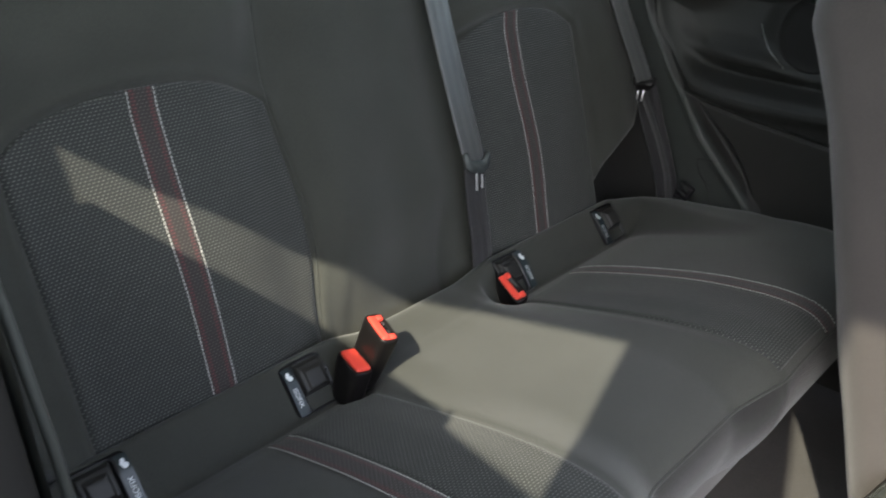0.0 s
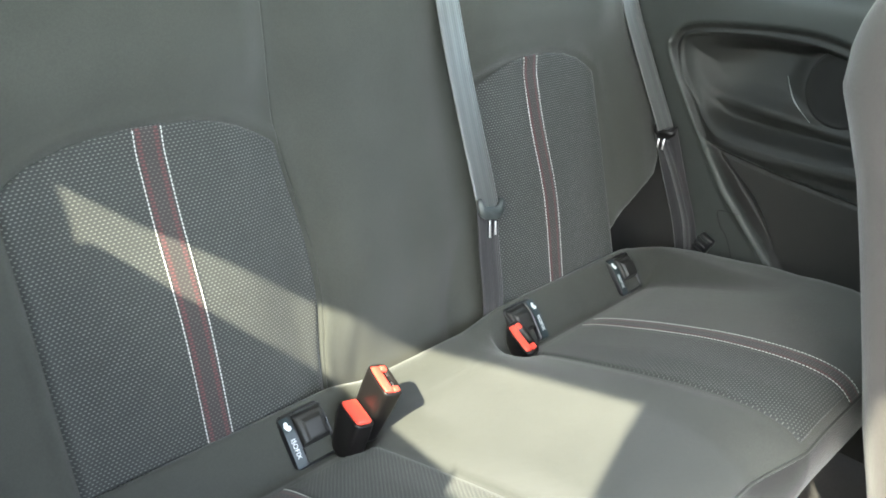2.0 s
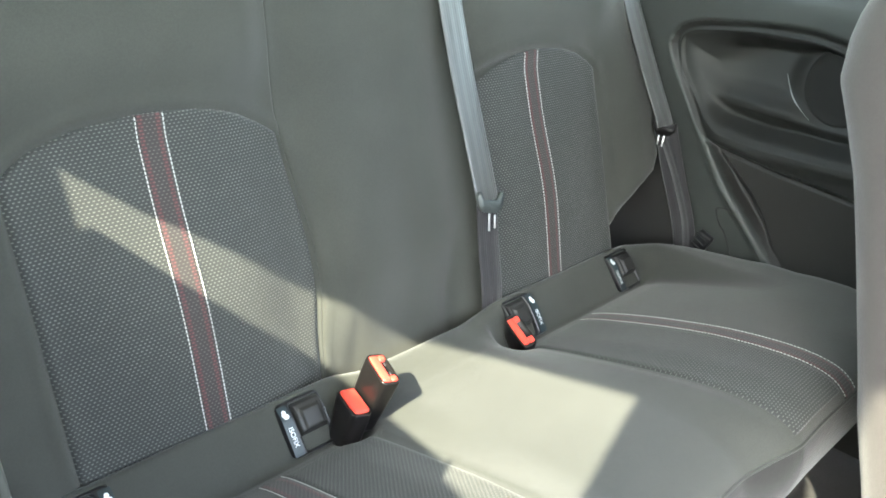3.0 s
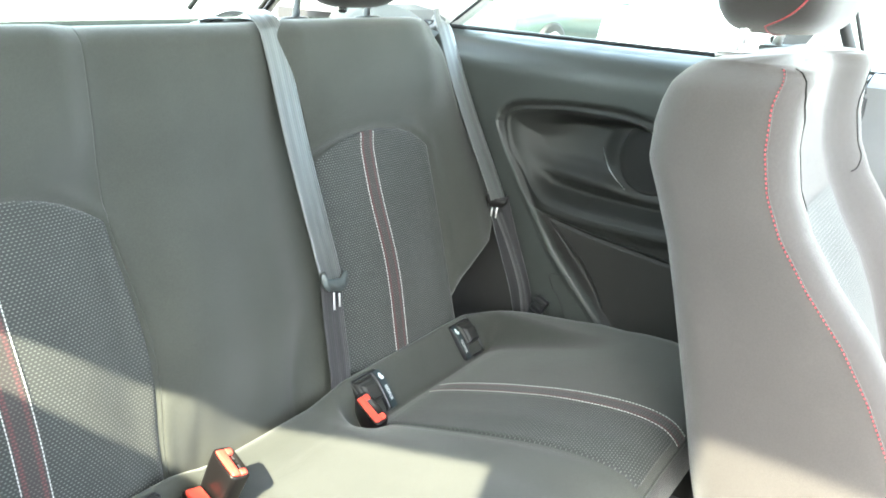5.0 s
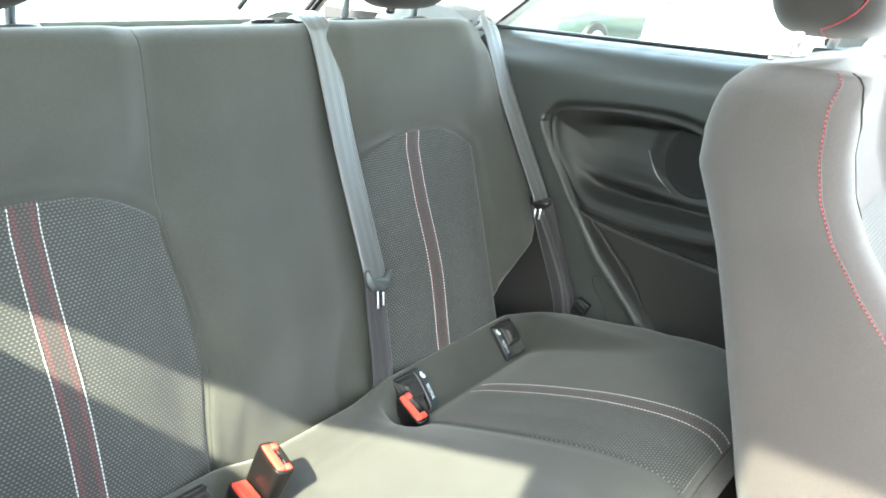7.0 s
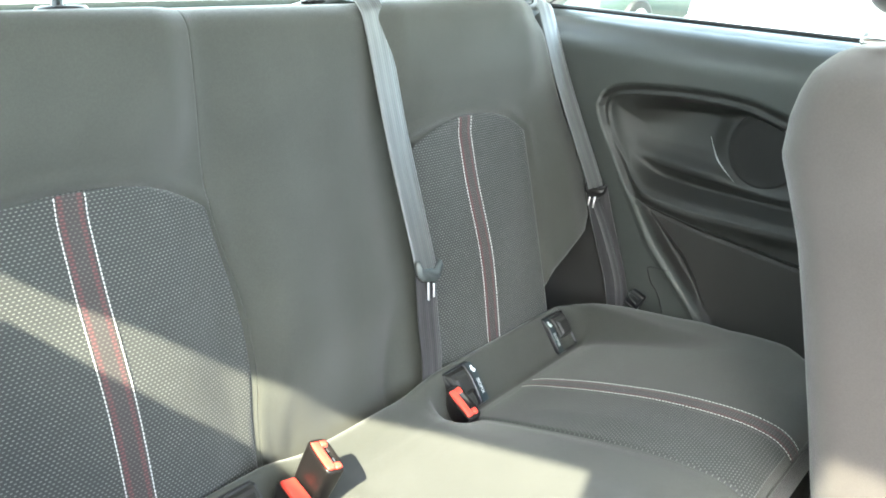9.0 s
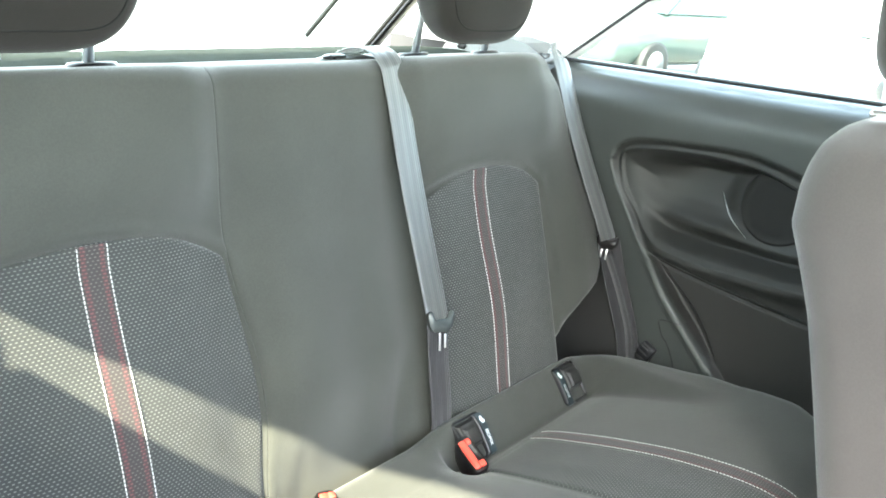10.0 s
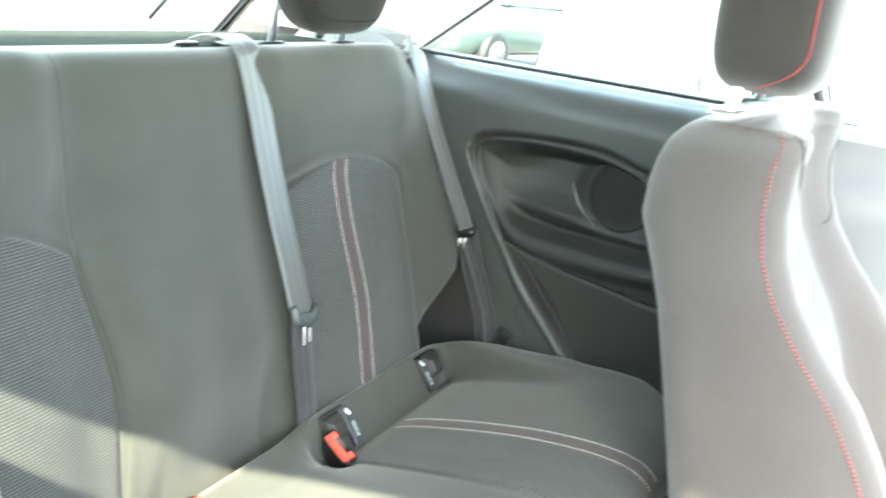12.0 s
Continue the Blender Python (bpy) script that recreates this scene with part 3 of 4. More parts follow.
def rear_headrest(cx, label):
    ob = thing("rear_headrest", label, "headrest", "rear headrests", at=(0, 0, 0))
    tilt = pose(cx, 0.152, 0.986, -2)
    pad = pillow("pad", (0.264, 0.100, 0.222), HEAD_REAR_SHADED, ob, tilt, 3.2, 0.11)
    loop = []
    for i in range(48):
        a = 2 * math.pi * i / 48
        x = 0.106 * math.copysign(abs(math.cos(a)) ** 0.45, math.cos(a))
        z = 0.088 * math.copysign(abs(math.sin(a)) ** 0.45, math.sin(a))
        x *= 1 - 0.12 * smooth(-z, -0.02, 0.1)
        sx = 1 - 0.11 * smooth(-z / 0.111, -0.2, 1.0)
        y = -0.0500 * (1 - 0.055 * smooth(-z / 0.112, -0.2, 1.0)) * max(0.05, 1 - (abs(x) / (0.132 * sx)) ** 3.2 - (abs(z) / 0.111) ** 3.2) ** (1 / 3.2)
        loop.append(tilt @ Vector((x, y, z)))
    sweep("seam", loop, ring(0.0012, 6), THREAD_DARK, pad, up=(0, -1, 0.1), closed=True)
    for k in (-0.090, 0.088):
        sweep("post", [(cx + k, 0.201, 0.835), (cx + k, 0.186, 0.93), (cx + k, 0.160, 0.985)], ring(0.0060, 12), CHROME, ob, up=(1, 0, 0), label="chrome post")
    part("release_knob", box_bm((0.014, 0.014, 0.012), 0.005, pose(cx - 0.030, 0.150, 0.873), 3), BLACK, ob, "small black knob under the pad")
    return ob


rear_headrest(-0.359, "dark grey cloth headrest on chrome posts, narrow section")
rear_headrest(0.359, "dark grey cloth headrest on chrome posts, wide section")

# ---------------------------------------------------------------- rear cushion
OUTER = [(0.012, 0.255), (0.002, 0.288), (-0.012, 0.304), (-0.026, 0.295), (-0.048, 0.267), (-0.068, 0.244), (-0.086, 0.250), (-0.12, 0.266), (-0.20, 0.291),
         (-0.30, 0.320), (-0.38, 0.338), (-0.440, 0.346), (-0.485, 0.344), (-0.511, 0.332), (-0.526, 0.308), (-0.529, 0.275), (-0.522, 0.238), (-0.503, 0.195), (-0.480, 0.150)]
CENTRE = [(0.012, 0.255), (0.002, 0.276), (-0.012, 0.284), (-0.030, 0.283), (-0.050, 0.280), (-0.072, 0.279), (-0.088, 0.280), (-0.12, 0.283), (-0.20, 0.296),
          (-0.30, 0.314), (-0.38, 0.326), (-0.42, 0.327), (-0.455, 0.321), (-0.481, 0.307), (-0.496, 0.284), (-0.500, 0.256), (-0.496, 0.225), (-0.484, 0.188), (-0.465, 0.150)]
HALF = [(-0.535, 0.42), (-0.515, 0.515), (-0.48, 0.565), (-0.45, 0.607), (-0.407, 0.643), (-0.332, 0.667), (-0.246, 0.674), (-0.177, 0.664), (-0.119, 0.652), (-0.073, 0.637), (-0.034, 0.617), (0.0, 0.596), (0.02, 0.58)]
SIDE = [(-0.34, 0.328), (-0.30, 0.323), (-0.20, 0.312), (-0.15, 0.309), (-0.10, 0.307), (-0.05, 0.303), (-0.02, 0.296), (0.0, 0.280), (0.012, 0.25)]
LAST = len(OUTER) - 1
OUTER_S = spline([(0, a, b) for a, b in OUTER], LAST * 8 + 1)
CENTRE_S = spline([(0, a, b) for a, b in CENTRE], LAST * 8 + 1)


def cushion_at(x, p, lift=0.0):
    """The cushion's skin at x across; p runs from the back edge over the crown down the front."""
    s = min(max(p, 0), LAST) * 8
    k = min(int(s), LAST * 8 - 1)
    t = s - k
    a = abs(x)
    w = smooth(a, 0.085, 0.18)
    pt = OUTER_S[k].lerp(OUTER_S[k + 1], t) * w + CENTRE_S[k].lerp(CENTRE_S[k + 1], t) * (1 - w)
    d = (OUTER_S[k + 1] - OUTER_S[k]) * w + (CENTRE_S[k + 1] - CENTRE_S[k]) * (1 - w)
    nrm = Vector((0, d.z, -d.y)).normalized()
    y, z = pt.y, pt.z
    edge = lerp_table(y, HALF)
    dist = edge - a
    r = 0.045
    if dist < r:
        z -= r - math.sqrt(max(0.0, r * r - (r - max(0, dist)) ** 2))
    z -= 0.0025 * math.exp(-((a - 0.166) / 0.005) ** 2) * smooth(p, 6.0, 7.0)
    z += 0.0015 * noise.noise((x * 8, y * 8, 3.0))
    for hx, hy, deep in ((0.150, -0.066, 0.034), (-0.172, -0.072, 0.018)):
        z -= deep * math.exp(-(((x - hx) / 0.021) ** 4 + ((y - hy) / 0.030) ** 4))
    if y > -0.34:
        z += (lerp_table(y, SIDE) - pt.z) * smooth(a, 0.515, 0.585) * smooth(y, -0.34, -0.26)
    z += 0.006 * smooth(a, 0.166, 0.23) * smooth(0.60 - a, 0, 0.2) * smooth(p, 6.5, 8.5)
    return Vector((x, y, z)) + nrm * lift


cushion = thing("rear_seat_cushion", "dark grey cloth rear bench cushion, partly sunlit", "seat cushion")
ps = [i / 4 for i in range(LAST * 4 + 1)]


def cushion_skin(u, v):
    y = cushion_at(0.3, min(v, 14.0)).y
    e = lerp_table(y, HALF)
    if abs(u) <= 1:
        return cushion_at(u * e, v)
    edge = cushion_at(math.copysign(e - 0.0001, u), v)
    return Vector((edge.x * (1 - 0.02 * (abs(u) - 1)), edge.y, edge.z * (1 - (abs(u) - 1) / 2.0) + 0.15 * (abs(u) - 1) / 2.0))


us = [-3.0, -2.0, -1.4, -1.1] + [-1 + 0.0025 * i for i in range(12)] + linspace(-0.965, 0.965, 190) + [0.9725 + 0.0025 * i for i in range(12)] + [1.1, 1.4, 2.0, 3.0]
us = sorted(set(round(u, 5) for u in us))
grid("cover", cushion_skin, us, [p for p in ps if p <= 13.75], CLOTH, cushion)
grid("front_apron", cushion_skin, us, [p for p in ps if p >= 13.75], APRON_SHADED, cushion, "cloth apron below the front seam, darkened for shade")


def cushion_insert(sign):
    p0, p1 = 6.3, 13.2
    n = 120

    def fn(u, v):
        p = p0 + (p1 - p0) * v
        rim = min(1, min(u - 0.168, 0.299 - u) / 0.004 + 0.2, v * 60, (1 - v) * 60)
        return cushion_at(sign * u, p, -0.002 + 0.004 * smooth(rim, 0, 1))
    ob = grid("insert_panel", fn, [0.168, 0.170, 0.173] + linspace(0.178, 0.299, 30), linspace(0, 1, n), DOTS_SEAT, cushion, "dark cloth insert with light woven dots")
    lens = [0.0]
    for i in range(1, n):
        a, b = cushion_at(0.24, p0 + (p1 - p0) * (i - 1) / (n - 1)), cushion_at(0.24, p0 + (p1 - p0) * i / (n - 1))
        lens.append(lens[-1] + (b - a).length)
    uv = ob.data.uv_layers[0]
    for loop in ob.data.loops:
        u, v = uv.data[loop.index].uv
        uv.data[loop.index].uv = (u, lens[round(v * (n - 1))])
    cx, hw = 0.3150, 0.0160

    def stripe(u, v):
        return cushion_at(sign * (cx + u), p0 + (p1 + 0.35 - p0) * v, 0.0012 + 0.0012 * (1 - (abs(u) / hw) ** 6))
    st = grid("stripe", stripe, linspace(-hw, hw, 12), linspace(0, 1, n), STRIPE, cushion, "red and black woven stripe")
    uv = st.data.uv_layers[0]
    for loop in st.data.loops:
        u, v = uv.data[loop.index].uv
        uv.data[loop.index].uv = (u, lens[round(v * (n - 1))])
    for k in (-1, 1):
        line = [cushion_at(sign * (cx + k * (hw - 0.0003)), p0 + (p1 + 0.35 - p0) * v, 0.0026) for v in linspace(0, 1, 150)]
        thread_run("stitching", line, lambda p: Vector((0, 0, 1)) if p.y > -0.47 else Vector((0, -0.7, 0.7)), THREAD_WHITE, cushion, label="white stitched seam")


cushion_insert(-1)
cushion_insert(1)
sweep("front_seam", [cushion_at(x, 13.65, 0.001) for x in linspace(-0.46, 0.46, 90)], ring(0.0022, 6), CLOTH, cushion)
plinth = thing("seat_plinth", "dark carpeted base under the rear seat cushion", "seat base")
part("base", box_bm((1.06, 0.42, 0.24), 0.02, pose(0, -0.22, 0.115)), CARPET, plinth)

# ---------------------------------------------------------------- side trims
RIM = [(0.034, 0.668), (0.025, 0.692), (0.006, 0.709), (-0.031, 0.719), (-0.098, 0.725), (-0.174, 0.729), (-0.235, 0.728), (-0.285, 0.718), (-0.36, 0.695), (-0.46, 0.64), (-0.52, 0.56), (-0.48, 0.455),
       (-0.346, 0.468), (-0.208, 0.483), (-0.120, 0.497), (-0.085, 0.503), (-0.054, 0.518), (-0.016, 0.575), (0.010, 0.615), (0.028, 0.650)]
POCKET_UP = [(-0.47, 0.615), (-0.36, 0.668), (-0.29, 0.694), (-0.25, 0.704), (-0.201, 0.709), (-0.126, 0.709), (-0.054, 0.702), (-0.010, 0.694), (0.008, 0.684), (0.0125, 0.671)]
POCKET_LOW = [(-0.47, 0.545), (-0.40, 0.521), (-0.321, 0.515), (-0.242, 0.514), (-0.177, 0.514), (-0.11, 0.521), (-0.088, 0.527), (-0.058, 0.546), (-0.033, 0.578), (-0.004, 0.617), (0.010, 0.652), (0.0125, 0.669)]
POCKET = POCKET_UP + POCKET_LOW[::-1]
WELL = [(-0.068, 0.510), (-0.085, 0.503), (-0.120, 0.497), (-0.208, 0.483), (-0.346, 0.468), (-0.63, 0.44), (-0.63, 0.0), (-0.37, 0.0), (-0.312, 0.225), (-0.258, 0.286), (-0.220, 0.330), (-0.173, 0.379), (-0.127, 0.428)]
FIELD = [(-0.079, 0.497), (-0.120, 0.490), (-0.208, 0.476), (-0.346, 0.461), (-0.63, 0.433), (-0.63, 0.0), (-0.34, 0.0), (-0.275, 0.225), (-0.243, 0.300), (-0.219, 0.348), (-0.199, 0.381), (-0.175, 0.413), (-0.121, 0.460)]
STRIP = [(0.030, 0.672), (0.026, 0.655), (-0.012, 0.590), (-0.056, 0.517), (-0.116, 0.425), (-0.160, 0.378), (-0.209, 0.330), (-0.246, 0.286), (-0.31, 0.215)]
HOLLOW = (-0.283, 0.640)


def outline(points, n=90):
    """A rounded closed outline through the corner points."""
    p = spline([(0, a, b) for a, b in points + points[:1]], n)
    return [(q.y, q.z) for q in p[:-1]]


def edge_distance(points, ys, zs, closed=True):
    """Distance to an outline, positive inside when it is closed."""
    a = np.array(points)
    b = np.roll(a, -1, axis=0)
    if not closed:
        a, b = a[:-1], b[:-1]
    best = np.full(ys.shape, 9.0)
    hits = np.zeros(ys.shape, int)
    for (ay, az), (by, bz) in zip(a, b):
        ey, ez = by - ay, bz - az
        t = np.clip(((ys - ay) * ey + (zs - az) * ez) / max(1e-12, ey * ey + ez * ez), 0, 1)
        best = np.minimum(best, np.hypot(ys - ay - ey * t, zs - az - ez * t))
        if abs(ez) > 1e-9:
            hits += ((az > zs) != (bz > zs)) & (ys < ey * (zs - az) / ez + ay)
    return np.where(hits % 2 == 1, best, -best) if closed else best


def soft_step(x, a, b):
    t = np.clip((x - a) / (b - a), 0, 1)
    return t * t * (3 - 2 * t)


# depth of the pocket from its lower lip (0) to its upper edge (1)
DEPTH_S = np.linspace(0, 1, 201)
DEPTH = np.interp(DEPTH_S, [0, 0.04, 0.10, 0.17, 0.23, 0.28, 0.34, 0.42, 0.52, 0.66, 0.84, 0.93, 1.0],
                  [0, 0.006, 0.022, 0.029, 0.022, 0.0130, 0.0125, 0.027, 0.040, 0.047, 0.053, 0.049, 0.014])
DEPTH = np.convolve(np.pad(DEPTH, 6, mode="edge"), np.hanning(15)[1:-1] / np.hanning(15).sum(), mode="valid")
RIM_LINE, POCKET_LINE, WELL_LINE, FIELD_LINE = outline(RIM), outline(POCKET), WELL, FIELD


def trim_depth(ys, zs):
    """How far out the moulded trim lies: rounded shoulder, framed pocket with an arm ledge, speaker hollow, lower well."""
    x = np.full(ys.shape, 0.662)
    s = np.clip((zs - 0.758) / 0.062, 0, 1)
    x += 0.062 * (1 - np.sqrt(np.maximum(0, 1 - s * s)))
    dr, dp = edge_distance(RIM_LINE, ys, zs), edge_distance(POCKET_LINE, ys, zs)
    low = np.interp(ys, [p[0] for p in POCKET_LOW], [p[1] for p in POCKET_LOW])
    top = np.interp(ys, [p[0] for p in POCKET_UP], [p[1] for p in POCKET_UP])
    ledge = soft_step(-ys, 0.03, 0.09) * soft_step(low + 0.035 - zs, 0, 0.03)
    x += 0.011 * soft_step(dr, -0.004, 0.013) * (1 - ledge)
    x -= 0.0035 * np.exp(-((dp + 0.001) / 0.0040) ** 2) * (1 - 0.5 * ledge)
    x -= 0.008 * np.exp(-((zs - low + 0.011) / 0.013) ** 2) * soft_step(-ys, 0.04, 0.12) * soft_step(dr, -0.004, 0.010)
    share = np.clip((zs - low) / np.maximum(0.012, top - low), 0, 1)
    bowl = (0.010 + 0.17 * np.clip(0.012 - ys, 0, 0.2)) * soft_step(dp, -0.001, 0.060)
    shaped = np.interp(share, DEPTH_S, DEPTH) * soft_step(dp, -0.001, 0.034)
    x += bowl + (shaped - bowl) * soft_step(-ys, 0.01, 0.16)
    rc = np.hypot((ys - HOLLOW[0]) * 0.92, zs - HOLLOW[1])
    x += (0.708 + 0.15 * (zs - 0.64) - x) * soft_step(0.098 - rc, 0.0, 0.036) * soft_step(dp, -0.001, 0.022)
    dw, df = edge_distance(WELL_LINE, ys, zs), edge_distance(FIELD_LINE, ys, zs)
    x += 0.030 * soft_step(dw, -0.002, 0.013)
    x -= 0.016 * soft_step(df, -0.006, 0.010)
    ds = edge_distance(STRIP, ys, zs, closed=False)
    x -= 0.0036 * np.exp(-(ds / 0.0070) ** 2) * soft_step(zs, 0.2, 0.3)
    return x


def trim_x(y, z):
    return float(trim_depth(np.array([y]), np.array([z]))[0])


def side_trim(sign, fine, label):
    ob = thing("side_trim", label, "side trim", "rear side trims")
    shoulder = [0.758 + 0.062 * math.sin(t) for t in linspace(0.1, math.pi / 2, 14)]
    if fine:
        ys = linspace(0.24, 0.062, 24) + linspace(0.060, -0.380, 221) + linspace(-0.385, -0.60, 30)
        zs = linspace(0.06, 0.27, 24) + linspace(0.272, 0.738, 234) + linspace(0.741, 0.756, 6) + shoulder
    else:
        ys, zs = linspace(0.24, -0.432, 50), linspace(0.06, 0.755, 60) + shoulder
    end = ys[-1]
    yy, zz = np.meshgrid(np.array(ys), np.array(zs))
    if fine:
        xx = trim_depth(yy.ravel(), zz.ravel())
    else:
        lift = np.clip((zz.ravel() - 0.758) / 0.062, 0, 1)
        xx = 0.652 + 0.072 * (1 - np.sqrt(np.maximum(0, 1 - lift * lift)))
    verts = list(zip((sign * xx).tolist(), yy.ravel().tolist(), zz.ravel().tolist()))
    n = len(ys)
    faces = [(j * n + i, j * n + i + 1, (j + 1) * n + i + 1, (j + 1) * n + i) for j in range(len(zs) - 1) for i in range(n - 1)]
    panel = link("panel", mesh_from("panel", verts, faces), TRIM, ob)
    if fine:
        # pocket plastic is darkened for its shade; lower field is moulded in darker plastic
        panel.data.materials.append(POCKET_SHADED)
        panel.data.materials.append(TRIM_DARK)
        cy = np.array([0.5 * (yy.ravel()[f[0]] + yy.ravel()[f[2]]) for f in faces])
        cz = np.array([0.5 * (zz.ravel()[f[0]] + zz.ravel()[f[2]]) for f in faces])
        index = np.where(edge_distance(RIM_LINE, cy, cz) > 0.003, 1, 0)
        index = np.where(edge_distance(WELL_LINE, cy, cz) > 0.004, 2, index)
        # the panel's foot beside the bolster is coloured dark for the deep shade there
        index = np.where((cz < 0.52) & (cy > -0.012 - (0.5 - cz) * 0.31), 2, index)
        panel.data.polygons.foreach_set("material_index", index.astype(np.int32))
    grid("window_ledge", lambda u, v: (sign * (0.722 + 0.05 * v), u, 0.8203 + 0.006 * v), linspace(0.24, end, 40), linspace(0, 1, 4), TRIM, ob)
    if not fine:
        pts = [(sign * (0.652 if z > 0.45 else 0.655), y, z) for y, z in [(p.y, p.z) for p in spline([(0, a, b) for a, b in STRIP], 60)]]
        sweep("edge_strip", pts, ring(0.007, 12), TRIM, ob, up=(-sign, 0, 0), label="rounded edge strip")
        plate("front_cap", [(0.655, 0.06), (0.655, 0.758), (0.668, 0.790), (0.70, 0.812), (0.722, 0.819), (0.762, 0.823), (0.762, 0.06)], lambda x, z, d: (sign * x, end + 0.012 + d, z), 0.004, TRIM_DARK, ob, "dark end cap")
        sweep("front_edge", spline([(sign * 0.650, end + 0.014, 0.785), (sign * 0.647, end + 0.012, 0.744), (sign * 0.646, end + 0.004, 0.692), (sign * 0.645, end - 0.002, 0.628), (sign * 0.645, end - 0.004, 0.40), (sign * 0.645, end - 0.004, 0.07)], 40),
              ring(0.0032, 8), TRIM, ob, up=(1, 0, 0), label="rounded front edge")
        return ob
    disc = []
    for r, d in ((0.068, 0.006), (0.068, 0.0), (0.066, -0.0015), (0.063, -0.0015), (0.0615, 0.0), (0.05, -0.001), (0.02, -0.002)):
        disc.append([(0.706 + 0.15 * r * math.sin(t) + d, HOLLOW[0] + r * math.cos(t), HOLLOW[1] + r * math.sin(t)) for t in linspace(0, 2 * math.pi * 47 / 48, 48)])
    k = 48
    faces = [(j * k + i, j * k + (i + 1) % k, (j + 1) * k + (i + 1) % k, (j + 1) * k + i) for j in range(len(disc) - 1) for i in range(k)]
    faces.append(tuple((len(disc) - 1) * k + i for i in range(k)))
    link("speaker_cover", mesh_from("speaker_cover", [p for r in disc for p in r], faces), SPEAKER, ob, "round black cover at the bottom of the hollow")
    arc = [(p.y, p.z) for p in spline([(0, -0.176, 0.640), (0, -0.190, 0.617), (0, -0.208, 0.598), (0, -0.241, 0.574)], 24)]
    sweep("hollow_rim", [(trim_x(y, z) - 0.0005, y, z) for y, z in arc], ring(0.0009, 6), STEEL, ob, up=(1, 0, 0), label="thin bright rim of the hollow",
          profiles=[ring(0.0003 + 0.0009 * math.sin(math.pi * i / 23) ** 2, 6) for i in range(24)])
    flap = [(y, z) for y, z in ((-0.164, 0.386), (-0.140, 0.384), (-0.124, 0.381), (-0.121, 0.374), (-0.132, 0.350), (-0.144, 0.338), (-0.158, 0.312), (-0.172, 0.275))]
    line = [(p.y, p.z) for p in spline([(0, a, b) for a, b in flap], 40)]
    sweep("cover_joint", [(trim_x(y, z) - 0.0003, y, z) for y, z in line], ring(0.0012, 6), RUBBER, ob, up=(1, 0, 0), label="joint of a small cover flap")
    return ob


side_trim(1, True, "moulded dark grey plastic side trim with a storage pocket")
side_trim(-1, False, "dark grey plastic side trim under the quarter window")

# ---------------------------------------------------------------- belts


def belt_tongue(ob, m, size=1.0, material=TONGUE, label="grey plastic tongue"):
    """Tongue: dark plastic bar with shoulders, steel blade with a slot below."""
    m = m @ Matrix.Diagonal((size, size, size, 1))
    outline = [(-0.029, 0.010), (-0.026, 0.018), (-0.021, 0.016), (-0.016, 0.004), (0.016, 0.004), (0.021, 0.016), (0.026, 0.018), (0.029, 0.010), (0.026, -0.006), (0.014, -0.016), (-0.014, -0.016), (-0.026, -0.006)]
    bm = bmesh.new()
    front = [bm.verts.new(m @ Vector((x, -0.0055, z))) for x, z in outline]
    rear = [bm.verts.new(m @ Vector((x, 0.0045, z))) for x, z in outline]
    bm.faces.new(front)
    bm.faces.new(rear[::-1])
    for k in range(12):
        bm.faces.new((front[k], rear[k], rear[(k + 1) % 12], front[(k + 1) % 12]))
    bmesh.ops.recalc_face_normals(bm, faces=bm.faces)
    bmesh.ops.bevel(bm, geom=bm.edges[:], offset=0.0022 * size, segments=2, affect="EDGES")
    bmesh.ops.triangulate(bm, faces=[f for f in bm.faces if len(f.verts) > 4])
    tg = part("tongue", bm, material, ob, label)
    bm = box_bm((0.0036, 0.0025, 0.028), 0.0008, m @ pose(-0.003, -0.002, -0.031))
    box_bm((0.0036, 0.0025, 0.022), 0.0008, m @ pose(0.0095, -0.002, -0.030), 2, bm)
    part("blade", bm, STEEL, tg, "steel blade")


mid_belt = thing("seat_belt", "grey centre seat belt lying against the rear seat back", "seat belt", "rear seat belts")
sweep("upper_webbing", spline([back_at(0.143, 0.596, -0.070), back_at(0.145, 0.598, -0.040), back_at(0.147, 0.591, -0.008), back_at(0.150, 0.570, 0.012), back_at(0.153, 0.53, 0.016), back_at(0.160, 0.38, 0.016),
                               back_at(0.169, 0.21, 0.022), back_at(0.171, 0.168, 0.023)], 48), strap(0.048, 0.0026), WEBBING, mid_belt,
      up=[BACK_NORMAL.lerp(Vector((0, 0.2, 0.98)), 1 - smooth(i, 4, 21)).normalized() for i in range(48)])
sweep("lower_webbing", spline([back_at(0.171, 0.170, 0.021), back_at(0.171, 0.10, 0.012), back_at(0.168, 0.02, 0.008), back_at(0.166, -0.05, -0.005)], 24), strap(0.047, 0.0024), WEBBING_SHADED, mid_belt, up=tuple(BACK_NORMAL))
belt_tongue(mid_belt, Matrix.Translation(back_at(0.171, 0.168, 0.028)) @ pose(0, 0, 0, -15, 0, 0) @ pose(0, 0, 0, 0, 12, 0))
guide = pillow("belt_guide", (0.150, 0.062, 0.020), TRIM, mid_belt, pose(0.142, 0.206, 0.846, -8), 2.6, label="grey plastic guide on the seat back top")
for k in (-0.050, 0.050):
    pillow("guide_slot", (0.040, 0.026, 0.008), BLACK, guide, pose(0.142 + k, 0.192, 0.8555, -8), 2.3, n=14, label="dark oval slot end")


